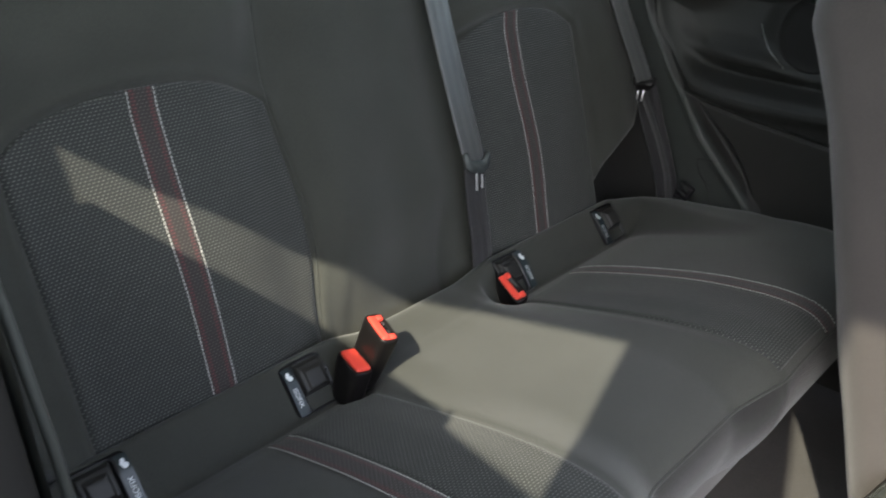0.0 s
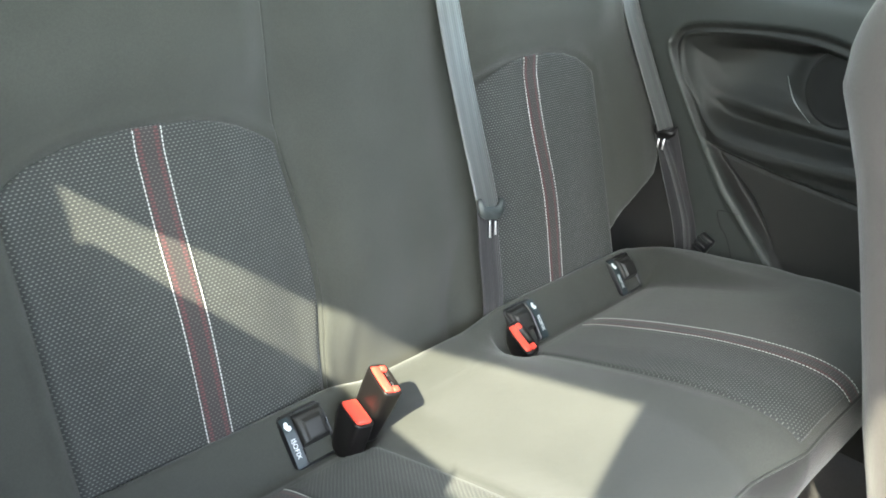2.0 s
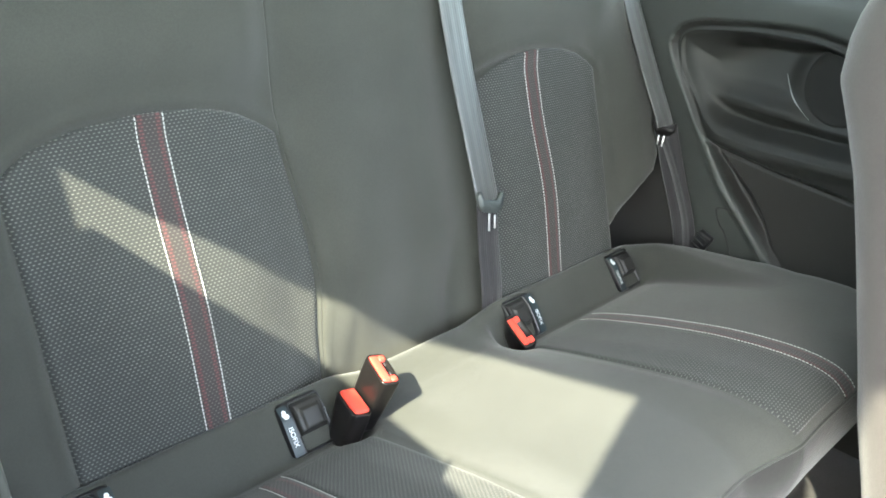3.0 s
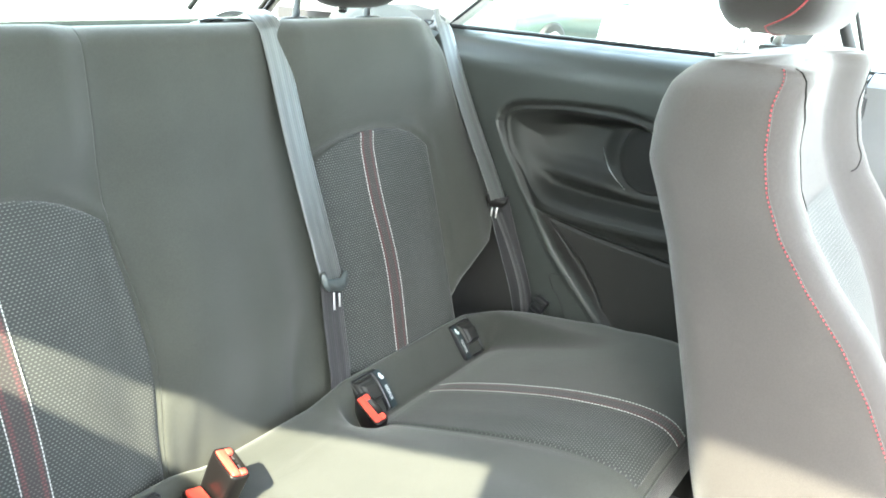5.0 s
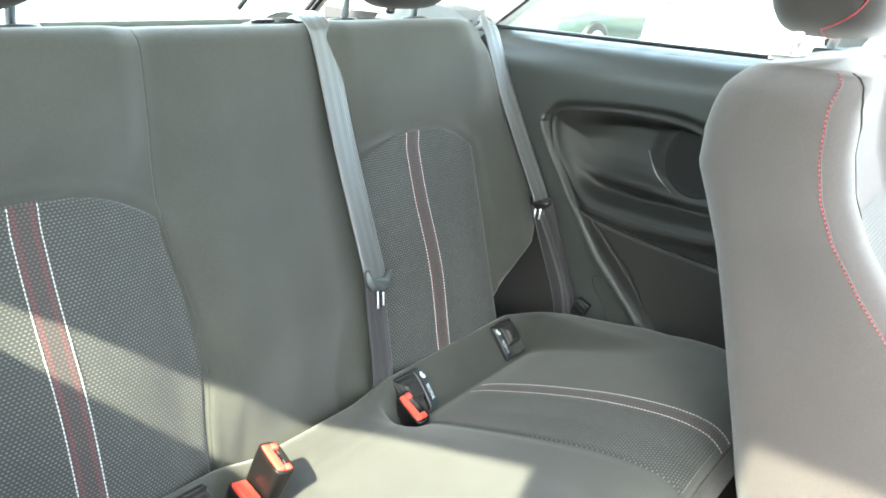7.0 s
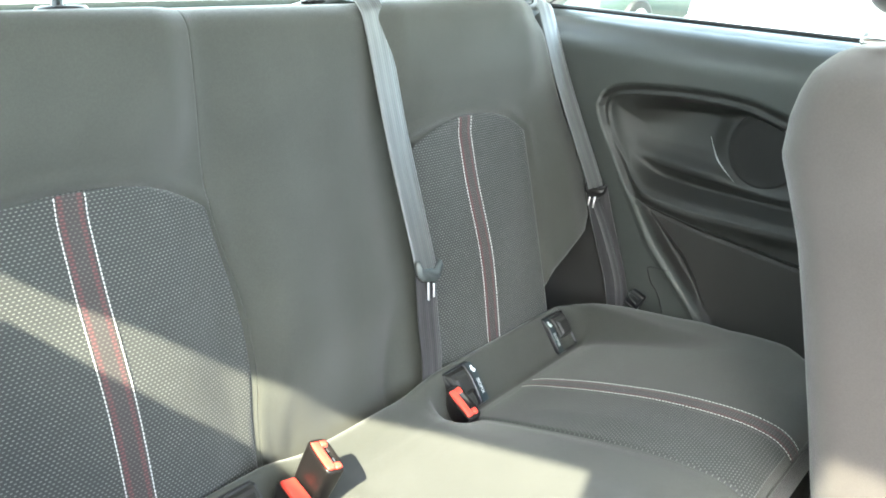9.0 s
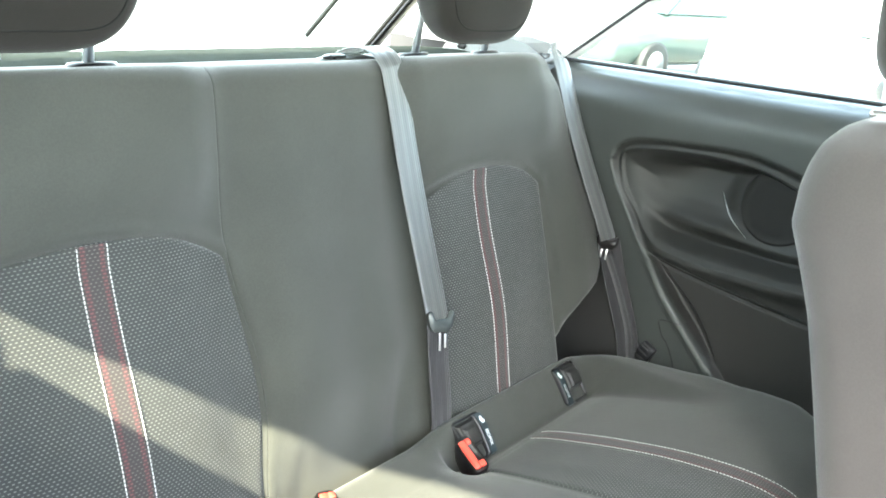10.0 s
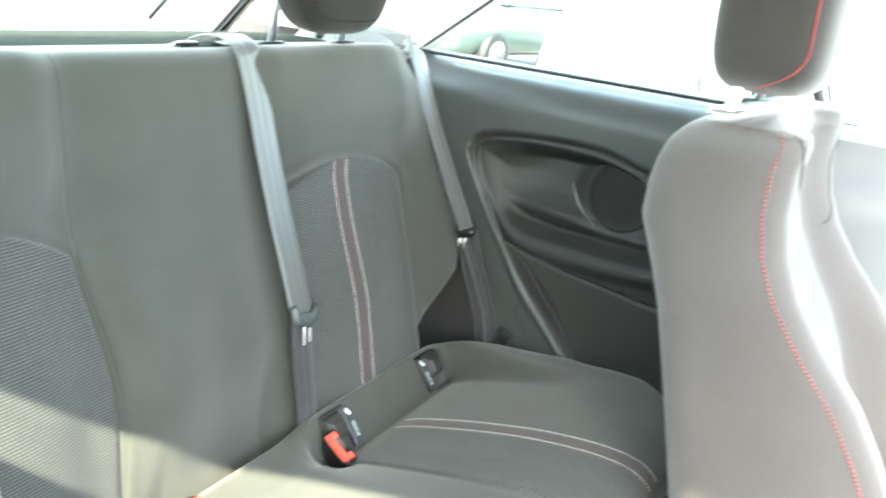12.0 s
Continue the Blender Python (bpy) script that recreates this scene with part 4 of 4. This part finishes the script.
rail = thing("belt_rail", "bright metal belt rail low on the far side trim", "belt rail")
sweep("bar", spline([(0.668, -0.415, 0.150), (0.657, -0.425, 0.180), (0.655, -0.450, 0.194), (0.655, -0.60, 0.260), (0.657, -0.625, 0.262), (0.672, -0.632, 0.258)], 40), ring(0.0058, 10), CHROME, rail, up=(1, 0.1, 0))


def outer_belt(sign, label, inward=0.0):
    ob = thing("seat_belt", label, "seat belt", "rear seat belts")
    s = sign
    nrm = Vector((-s * 0.75, -0.65, 0.15)).normalized()
    sweep("upper_webbing", spline([(s * 0.672, 0.215, 0.838), (s * 0.662, 0.190, 0.848), (s * 0.642, 0.160, 0.838), (s * 0.624, 0.088, 0.705), (s * (0.619 - 0.8 * inward), 0.003, 0.550), (s * (0.618 - inward), -0.011, 0.523)], 36),
          strap(0.044, 0.0024), WEBBING, ob, up=(-s * 0.14, -0.95, 0.25))
    sweep("lower_webbing", spline([(s * (0.618 - inward), -0.011, 0.523), (s * (0.636 - 0.95 * inward), -0.030 - 0.4 * inward, 0.44), (s * (0.652 - 0.8 * inward), -0.058 - 0.7 * inward, 0.345), (s * (0.655 - 0.6 * inward), -0.075 - 0.8 * inward, 0.28)], 20), strap(0.044, 0.0024), WEBBING_SHADED, ob, up=(-s * 0.95, -0.28, 0.1))
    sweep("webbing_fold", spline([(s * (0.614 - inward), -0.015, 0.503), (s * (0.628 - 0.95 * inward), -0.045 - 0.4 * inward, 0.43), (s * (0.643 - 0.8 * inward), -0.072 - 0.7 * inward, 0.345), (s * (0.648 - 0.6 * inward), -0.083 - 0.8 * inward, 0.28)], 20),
          strap(0.030, 0.0024), WEBBING_SHADED, ob, up=(-s * 0.90, 0.42, 0.1), label="folded lower run of the webbing")
    turn = Matrix((tuple(nrm.cross(Vector((0, 0.17, 0.98))).normalized()) + (0,), tuple(-nrm) + (0,), (0, 0.17, 0.98, 0), (0, 0, 0, 1))).transposed()
    belt_tongue(ob, Matrix.Translation((s * (0.613 - inward), -0.013, 0.520)) @ turn @ pose(0, 0, 0, 0, -14, 0), 0.78, BUCKLE_BODY, "black plastic tongue")
    bm = box_bm((0.014, 0.030, 0.040), 0.004, pose(s * 0.654, -0.108, 0.308, 25), 3)
    for k in range(3):
        box_bm((0.004, 0.024, 0.004), 0.001, pose(s * 0.6465, -0.108 + 0.004 * k, 0.320 - 0.011 * k, 25), 1, bm)
    part("anchor_cover", bm, BLACK, ob, "black plastic anchor cover")
    bm = box_bm((0.034, 0.030, 0.016), 0.006, pose(s * 0.676, 0.215, 0.838), 3)
    part("belt_guide", bm, BLACK, ob)
    return ob


outer_belt(1, "grey outer seat belt hanging beside the seat back bolster")
outer_belt(-1, "dark outer seat belt beside the narrow seat back")

# ---------------------------------------------------------------- child seat anchor covers
ISO_M = Matrix(((1, 0, 0, 0), (0, -0.585, -0.811, 0), (0, -0.811, 0.585, 0), (0, 0, 0, 1)))


def text_mesh(body, size, depth):
    cu = bpy.data.curves.new("text", "FONT")
    cu.body, cu.size, cu.extrude, cu.align_x, cu.align_y = body, size, depth, "CENTER", "CENTER"
    ob = bpy.data.objects.new("text", cu)
    scene.collection.objects.link(ob)
    bpy.context.view_layer.update()
    me = bpy.data.meshes.new_from_object(ob.evaluated_get(bpy.context.evaluated_depsgraph_get()))
    bpy.data.objects.remove(ob)
    bpy.data.curves.remove(cu)
    return me


def anchor_cover(x, side, label, turned=False):
    """Black cover of a child seat anchor: thick rounded bezel, hinged flap with a raised pad, open slot below it and a
    printed strip on one side. Local y runs down the slope."""
    ob = thing("child_seat_anchor", label, "child seat anchor", "child seat anchors")
    m = Matrix.Translation((x, -0.0445, 0.2745)) @ ISO_M

    def bend(u, v, w):
        """Bows the cover over the rounded rear edge of the cushion."""
        return m @ Vector((u, v, w - 10.0 * max(0.0, -v - 0.008) ** 2 - 4.0 * max(0.0, v - 0.020) ** 2))
    w, l, r = 0.076, 0.084, 0.013
    flap_c, flap_w = -side * 0.0085, 0.047

    def hgt(u, v):
        ax, ay = abs(u) - (w / 2 - r), abs(v) - (l / 2 - r)
        edge = r - math.hypot(max(0.0, ax), max(0.0, ay)) - min(0.0, max(ax, ay))
        h = -0.012 + 0.0190 * smooth(edge, -0.001, 0.007)
        fx, fy = abs(u - flap_c) - (flap_w / 2 - 0.006), abs(v - 0.001) - (0.034 - 0.006)
        df = 0.006 - math.hypot(max(0.0, fx), max(0.0, fy)) - min(0.0, max(fx, fy))
        return h - 0.014 * smooth(df, -0.001, 0.003)
    grid("bezel", lambda u, v: bend(u, v, hgt(u, v)), linspace(-w / 2, w / 2, 53), linspace(-l / 2, l / 2, 61), BLACK, ob)

    def flap_h(u, v):
        rim = min(1.0 - abs(u), v * 0.9, (1 - v) * 0.9)
        pad = min(0.66 - abs(u), (v - 0.24) * 1.1, (0.90 - v) * 1.1)
        return -0.004 + 0.0125 * smooth(rim, -0.02, 0.14) + 0.0045 * smooth(pad, -0.02, 0.12)
    grid("flap", lambda u, v: bend(flap_c + u * (flap_w / 2 - 0.0015), -0.034 + 0.049 * v, flap_h(u, v)), linspace(-1, 1, 33), linspace(0, 1, 33), TRIM_DARK, ob, "black hinged flap with a raised pad")
    mid = side * 0.0262
    strip = grid("label_strip", lambda u, v: bend(mid + u * 0.0072, v, 0.0076), linspace(-1, 1, 5), linspace(-0.033, 0.035, 14), LABEL_DARK, ob, "dark printed strip")
    me = text_mesh("ISOFIX", 0.0092, 0.0002)
    for vtx in me.vertices:
        a, b = (-vtx.co.x, -vtx.co.y) if turned else (vtx.co.x, vtx.co.y)
        vtx.co = bend(mid + b, a + 0.009, 0.0080 + vtx.co.z)
    link("lettering", me, LABEL_WHITE, strip, "white lettering", flat=True)
    bm = bmesh.new()
    for cu, cv, ru, rv in ((0.0, -0.025, 0.0028, 0.0028), (0.001, -0.0190, 0.0040, 0.0036), (-0.002, -0.0218, 0.0023, 0.0028)):
        bm.faces.new([bm.verts.new(bend(mid + cu + ru * math.cos(t), cv + rv * math.sin(t), 0.0080)) for t in linspace(0, 2 * math.pi * 15 / 16, 16)])
    part("symbol", bm, LABEL_WHITE, strip, "white seat symbol", flat=True)
    return ob


anchor_cover(-0.512, 1, "black anchor cover set in the cushion edge by the door", True)
anchor_cover(-0.229, -1, "black anchor cover set in the cushion edge beside the buckles")
anchor_cover(0.205, 1, "black anchor cover behind a red buckle")
anchor_cover(0.487, -1, "black anchor cover set in the cushion edge by the side trim")

# ---------------------------------------------------------------- buckles


def buckle(base, top, wide, label, w=0.047, t=0.025, slot=True):
    """Belt buckle: tapered black shell, red push button with a slot beside it."""
    ob = thing("belt_buckle", label, "belt buckle", "rear belt buckles")
    b, e = Vector(base), Vector(top)
    ax = (e - b).normalized()
    side = (Vector(wide) - ax * ax.dot(Vector(wide))).normalized()
    thick = ax.cross(side).normalized()
    if thick.x < 0:
        thick = -thick
    length = (e - b).length
    m = Matrix((tuple(side) + (0,), tuple(thick) + (0,), tuple(ax) + (0,), (0, 0, 0, 1))).transposed()
    m.translation = b
    prof = []
    for i in range(32):
        a = 2 * math.pi * i / 32
        prof.append((math.copysign(abs(math.cos(a)) ** 0.45, math.cos(a)), math.copysign(abs(math.sin(a)) ** 0.45, math.sin(a))))
    verts, faces = [], []
    rows = [(-0.05, 0.80, 0.80), (0.0, 0.84, 0.84), (0.3, 0.90, 0.92), (0.7, 0.97, 1.0), (0.94, 1.0, 1.0), (0.985, 0.99, 0.98), (1.0, 0.95, 0.93), (1.0, 0.86, 0.80), (0.97, 0.85, 0.78)]
    for s, kw, kt in rows:
        for a, c in prof:
            verts.append(m @ Vector((a * w / 2 * kw, c * t / 2 * kt, s * length)))
    for j in range(len(rows) - 1):
        for i in range(32):
            p, q = j * 32 + i, j * 32 + (i + 1) % 32
            faces.append((p, q, q + 32, p + 32))
    faces.append(tuple(range(32))[::-1])
    faces.append(tuple((len(rows) - 1) * 32 + i for i in range(32)))
    link("shell", mesh_from("shell", verts, faces), BUCKLE_BODY, ob, "black plastic shell")
    # the button fills the side away from the slot, with two arms beside the slot
    bm = box_bm((w * 0.82, t * 0.42, 0.010), 0.003, m @ pose(0, -t * 0.17, length - 0.0025), 3) if slot else box_bm((w * 0.82, t * 0.72, 0.012), 0.003, m @ pose(0, 0, length - 0.002), 3)
    for k in (-1, 1) if slot else ():
        box_bm((w * 0.17, t * 0.34, 0.009), 0.0025, m @ pose(k * w * 0.33, t * 0.20, length - 0.0025), 3, bm)
    part("button", bm, RED, ob, "red push button")
    if not slot:
        return ob
    bm = bmesh.new()
    for k in (-0.16, 0.12):
        box_bm((w * 0.12, 0.003, 0.003), 0.001, m @ pose(k * w, t * 0.26, length - 0.004), 2, bm)
    part("spring_plate", bm, STEEL, ob, "bright metal inside the slot")
    return ob


buckle((-0.158, -0.070, 0.265), (-0.1415, -0.0985, 0.350), (-0.15, -1.0, -0.05), "black belt buckle with red button standing tall in the sun", 0.056, 0.031)
buckle((-0.192, -0.075, 0.245), (-0.181, -0.0875, 0.310), (-0.15, -1.0, -0.05), "low black belt buckle with red button in the sun", 0.055, 0.031, slot=False)
buckle((0.176, -0.060, 0.232), (0.158, -0.0790, 0.2835), (-0.25, -1.0, -0.10), "black belt buckle with red button sunk in the cushion", 0.064, 0.028)

# ---------------------------------------------------------------- front seat
FS_REAR = [(0.16, -0.64), (0.394, -0.572), (0.55, -0.532), (0.666, -0.500), (0.72, -0.479), (0.759, -0.463), (0.80, -0.464), (0.825, -0.469), (0.848, -0.477), (0.864, -0.489), (0.873, -0.506), (0.8765, -0.525)]
FS_FRONT = [(0.16, -0.84), (0.4, -0.807), (0.49, -0.779), (0.56, -0.741), (0.61, -0.708), (0.66, -0.662), (0.707, -0.627), (0.75, -0.606), (0.793, -0.596), (0.838, -0.594), (0.862, -0.597), (0.872, -0.593), (0.8765, -0.579)]
FS_X0, FS_X1 = 0.130, 0.610
front_seat = thing("front_seat_unit", "front seat in warm grey cloth with red piping", "car seat")


def fs_ring(z):
    """One level of the front seat back, as a closed ring that starts at the inner piping line."""
    yr, yf = lerp_table(z, FS_REAR), lerp_table(z, FS_FRONT)
    shrink = 0.030 * smooth(z, 0.82, 0.8765) ** 3
    x0, x1 = FS_X0 + shrink, FS_X1 - shrink
    mid = (x0 + x1) / 2
    bol = min(0.09, 0.03 + 0.25 * max(0, -0.58 - yf))
    pts = []
    for u in linspace(0, 1, 41):
        x = x0 + (x1 - x0) * u
        e = min(x - x0, x1 - x)
        lip = 0.022 * math.sqrt(max(0, 1 - (1 - min(1, e / 0.035)) ** 2))
        dip = bol * smooth(e, 0.045, 0.12)
        pts.append((x, yf - lip + dip))
    r = min(0.045, (yr - yf) * 0.4)
    for u in linspace(0, 1, 7)[1:]:
        pts.append((x1 + 0.004 * math.sin(u * math.pi), yf + (yr - r - yf) * u))
    for a in linspace(0.15, math.pi / 2, 6):
        pts.append((x1 - r * (1 - math.cos(a)), yr - r * (1 - math.sin(a))))
    for u in linspace(0, 1, 12)[1:-1]:
        pts.append((x1 - r + (x0 - x1 + 2 * r) * u, yr + 0.004 * math.sin(u * math.pi)))
    for a in linspace(math.pi / 2, 0.15, 6):
        pts.append((x0 + r * (1 - math.cos(a)), yr - r * (1 - math.sin(a))))
    for u in linspace(1, 0, 7)[:-1]:
        pts.append((x0 - 0.004 * math.sin(u * math.pi), yf + (yr - r - yf) * u))
    return [Vector((x, y + 0.0015 * noise.noise((x * 9, y * 9, z * 9)), z)) for x, y in pts]


levels = linspace(0.16, 0.79, 70) + linspace(0.795, 0.865, 16) + linspace(0.8675, 0.8765, 7)
rings = [fs_ring(z) for z in levels]
k = len(rings[0])
verts = [p for r in rings for p in r]
faces = [(j * k + i, j * k + (i + 1) % k, (j + 1) * k + (i + 1) % k, (j + 1) * k + i) for j in range(len(rings) - 1) for i in range(k)]
top_c = len(verts)
verts.append(sum(rings[-1], Vector()) / k + Vector((0, 0, 0.001)))
faces += [((len(rings) - 1) * k + i, (len(rings) - 1) * k + (i + 1) % k, top_c) for i in range(k)]
link("backrest", mesh_from("backrest", verts, faces), CLOTH_FRONT, front_seat)
for col in (0, 40):
    line = [r[col] for r in rings[:-2]]
    off = Vector((-0.0012 if col == 0 else 0.0012, 0.001, 0))
    sweep("piping", [p + off * 0.2 for p in line], ring(0.0007, 6), CLOTH_FRONT, front_seat, up=(1, 0.2, 0), label="thin sewn ridge")
    thread_run("stitching", [p + off * 1.2 for p in line], lambda p: Vector((-1, 0, 0)), THREAD_PINK, front_seat, 0.0027, 0.0022, 0.0016, label="red stitched seam")


def fs_front(u, z):
    r = fs_ring(z)
    s = u * 40
    i = min(39, int(s))
    return r[i].lerp(r[i + 1], s - i)


grid("insert_panel", lambda u, v: fs_front(u, v) + Vector((0, -0.002, 0)), linspace(0.27, 0.73, 30), linspace(0.20, 0.70, 50), DOTS, front_seat, "dotted cloth insert")
for pts in ([fs_front(0.02 + 0.095 * smooth(0.875 - z, 0, 0.07), z) for z in linspace(0.874, 0.735, 40)] + [fs_front(0.115 + 0.05 * s, 0.735 - 0.022 * math.sin(s * 1.5)) for s in linspace(0.1, 1, 8)],
            [fs_front(0.98 - 0.095 * smooth(0.875 - z, 0, 0.07), z) for z in linspace(0.874, 0.735, 40)] + [fs_front(0.885 - 0.05 * s, 0.735 - 0.022 * math.sin(s * 1.5)) for s in linspace(0.1, 1, 8)]):
    sweep("front_seam", [p + Vector((0, -0.0008, 0)) for p in pts], ring(0.0009, 6), THREAD_DARK, front_seat, up=(0, -1, 0.01))
part("recliner_cover", box_bm((0.03, 0.15, 0.14), 0.028, pose(0.112, -0.725, 0.215, 20), 4), TRIM, front_seat, "rounded plastic hinge cover")
pillow("seat_cushion", (0.50, 0.56, 0.17), CLOTH_FRONT, front_seat, pose(0.37, -1.06, 0.27, 4), 5.0)
part("seat_frame", box_bm((0.44, 0.50, 0.20), 0.03, pose(0.37, -1.02, 0.11)), TRIM_DARK, front_seat)

fs_head = thing("front_headrest", "warm grey cloth headrest with red piping on chrome posts", "headrest")
hm = pose(0.37, -0.540, 1.000, -2)
hp = pillow("pad", (0.285, 0.138, 0.205), HEAD_FRONT_SHADED, fs_head, hm, 4.4, 0.04)
loop = []
for i in range(120):
    a = 2 * math.pi * i / 120
    cx, cz = (math.copysign(abs(f) ** (2 / 4.4), f) for f in (math.cos(a), math.sin(a)))
    y = -0.046 + 0.048 * min(1.0, max(0.0, (-cz - 0.45) / 0.44)) ** 2.5
    fit = (1 - (abs(y) / 0.069) ** 4.4) ** (1 / 4.4) * 1.006
    sc = 1 - 0.04 * smooth(-cz * fit, -0.2, 1.0)
    loop.append(hm @ Vector((0.1425 * cx * fit * sc, y, 0.1025 * cz * fit)))
sweep("piping", loop, ring(0.0009, 8), THREAD_RED, hp, up=(0, -1, 0), closed=True, label="red piping")
for x in (0.275, 0.465):
    sweep("post", [(x, -0.508, 0.862), (x, -0.522, 0.925)], ring(0.0062, 12), CHROME, fs_head, up=(1, 0, 0), label="chrome post")
    bm = box_bm((0.060, 0.036, 0.010), 0.0045, pose(x, -0.512, 0.8728), 3)
    part("guide", bm, TRIM if x > 0.4 else STEEL, front_seat)
belt_loop = thing("front_seat_belt", "black front seat belt loop behind the headrest", "seat belt")
sweep("webbing", spline([(0.50, -0.498, 0.866), (0.53, -0.512, 0.874), (0.56, -0.526, 0.893), (0.59, -0.540, 0.927), (0.64, -0.55, 1.01), (0.70, -0.565, 1.15)], 24), strap(0.040, 0.0026), RUBBER, belt_loop, up=(0, -1, 0.2))

# ---------------------------------------------------------------- front door and pillar on the far side
door = tagged(new("door_1"), "front car door with grey plastic lining", "door", kind="structure")
grid("lining", lambda u, v: (0.735 - 0.045 * smooth(v, 0.1, 0.55) * (1 - 0.5 * smooth(v, 0.7, 0.79)) - 0.03 * math.exp(-((v - 0.50) / 0.05) ** 2), u, v),
     linspace(-0.602, -1.7, 40), linspace(0.05, 0.812, 50), DOOR_TRIM, door)
grid("top_ledge", lambda u, v: (0.7125 + 0.075 * v, u, 0.812 + 0.016 * math.sin(1.6 * v)), linspace(-0.602, -1.7, 40), linspace(0, 1, 8), DOOR_TRIM, door)
sweep("edge_seal", spline([(0.712, -0.602, 0.795), (0.708, -0.603, 0.76), (0.700, -0.604, 0.70), (0.69, -0.605, 0.60), (0.68, -0.605, 0.40), (0.72, -0.605, 0.1)], 30), ring(0.005, 6), RUBBER, door, up=(1, 0, 0))
sweep("window_frame", spline([(0.716, -0.597, 0.80), (0.716, -0.592, 0.815), (0.714, -0.562, 0.877), (0.712, -0.541, 0.927), (0.70, -0.51, 1.00)], 20), ring(0.0095, 8), RUBBER, door, up=(1, 0, 0), label="dark rear frame of the door window")
win3 = tagged(new("window_3"), "front door window", "window", kind="structure")
dg = plate("pane", [(-0.63, 0.80), (-0.63, 1.28), (-1.25, 1.27), (-1.9, 0.97), (-1.9, 0.80)], lambda y, z, d: (shell_x(z) + 0.03 + d, y, z), 0.004, GLASS, win3)
dg.visible_shadow = False

# ---------------------------------------------------------------- outside
ground = tagged(grid("ground", lambda u, v: (u, v, -0.30), linspace(-120, 120, 25), linspace(-120, 120, 25), ASPHALT), "pale sunlit asphalt car park", "ground", kind="structure")


def parked_car(label, paint, m):
    """A plain hatchback: lofted body, glasshouse and four wheels."""
    ob = thing("parked_car", label, "car", "parked cars")
    ob.matrix_world = m
    prof = [(-2.0, 0.35, 0.72), (-1.95, 0.28, 0.86), (-1.2, 0.24, 0.98), (-0.75, 0.24, 1.02), (0.8, 0.24, 1.02), (1.7, 0.26, 1.0), (1.98, 0.30, 0.92), (2.02, 0.40, 0.80)]
    verts, faces = [], []
    n = 14
    for x, lo, hi in prof:
        w = 0.86 - 0.10 * smooth(abs(x), 1.5, 2.02)
        for i in range(n):
            a = math.pi * 2 * i / n
            c, s = math.copysign(abs(math.cos(a)) ** 0.4, math.cos(a)), math.copysign(abs(math.sin(a)) ** 0.5, math.sin(a))
            verts.append((x, w * c, (lo + hi) / 2 + s * (hi - lo) / 2))
    for j in range(len(prof) - 1):
        faces += [(j * n + i, j * n + (i + 1) % n, (j + 1) * n + (i + 1) % n, (j + 1) * n + i) for i in range(n)]
    faces += [tuple(range(n))[::-1], tuple((len(prof) - 1) * n + i for i in range(n))]
    link("body", mesh_from("body", verts, faces), paint, ob)
    lower = [(-0.95, 0.72), (-0.95, -0.72), (1.75, -0.72), (1.75, 0.72)]
    upper = [(-0.15, 0.56), (-0.15, -0.56), (1.35, -0.56), (1.35, 0.56)]
    verts = [(x, y, 0.99) for x, y in lower] + [(x, y, 1.45) for x, y in upper]
    glass = link("glasshouse", mesh_from("glasshouse", verts, [(0, 1, 5, 4), (1, 2, 6, 5), (2, 3, 7, 6), (3, 0, 4, 7)]), CAR_GLASS, ob, "dark window glass", flat=True)
    part("roof", box_bm((1.56, 1.18, 0.06), 0.025, pose(0.6, 0, 1.465), 3), paint, ob)
    for a, b in zip(lower, upper):
        sweep("pillar", [(*a, 0.985), (*b, 1.45)], ring(0.035, 6), paint, glass, up=(1, 0, 0))
    for x in (-1.25, 1.25):
        for y in (-0.80, 0.80):
            ty = sweep("tyre", [(x, y - 0.09, 0.31), (x, y - 0.08, 0.31), (x, y + 0.08, 0.31), (x, y + 0.09, 0.31)], ring(0.31, 24), RUBBER, ob, up=(0, 0, 1),
                       profiles=[ring(0.27, 24), ring(0.31, 24), ring(0.31, 24), ring(0.27, 24)])
            sweep("rim", [(x, y - 0.093, 0.31), (x, y + 0.093, 0.31)], ring(0.19, 16), DOOR_TRIM, ty, up=(0, 0, 1))
    return ob


parked_car("white hatchback parked on the asphalt", PAINT_WHITE, pose(9.08, 2.45, -0.3, 0, 0, 15))
parked_car("pale green hatchback parked farther off", PAINT_GREEN, pose(11.0, 5.20, -0.3, 0, 0, -8))
parked_car("white hatchback parked behind the tailgate", PAINT_WHITE, pose(26.0, 62.0, -0.3, 0, 0, 20))
parked_car("red hatchback parked beyond the front door", PAINT_RED, pose(17.0, -2.6, -0.3, 0, 0, 95))
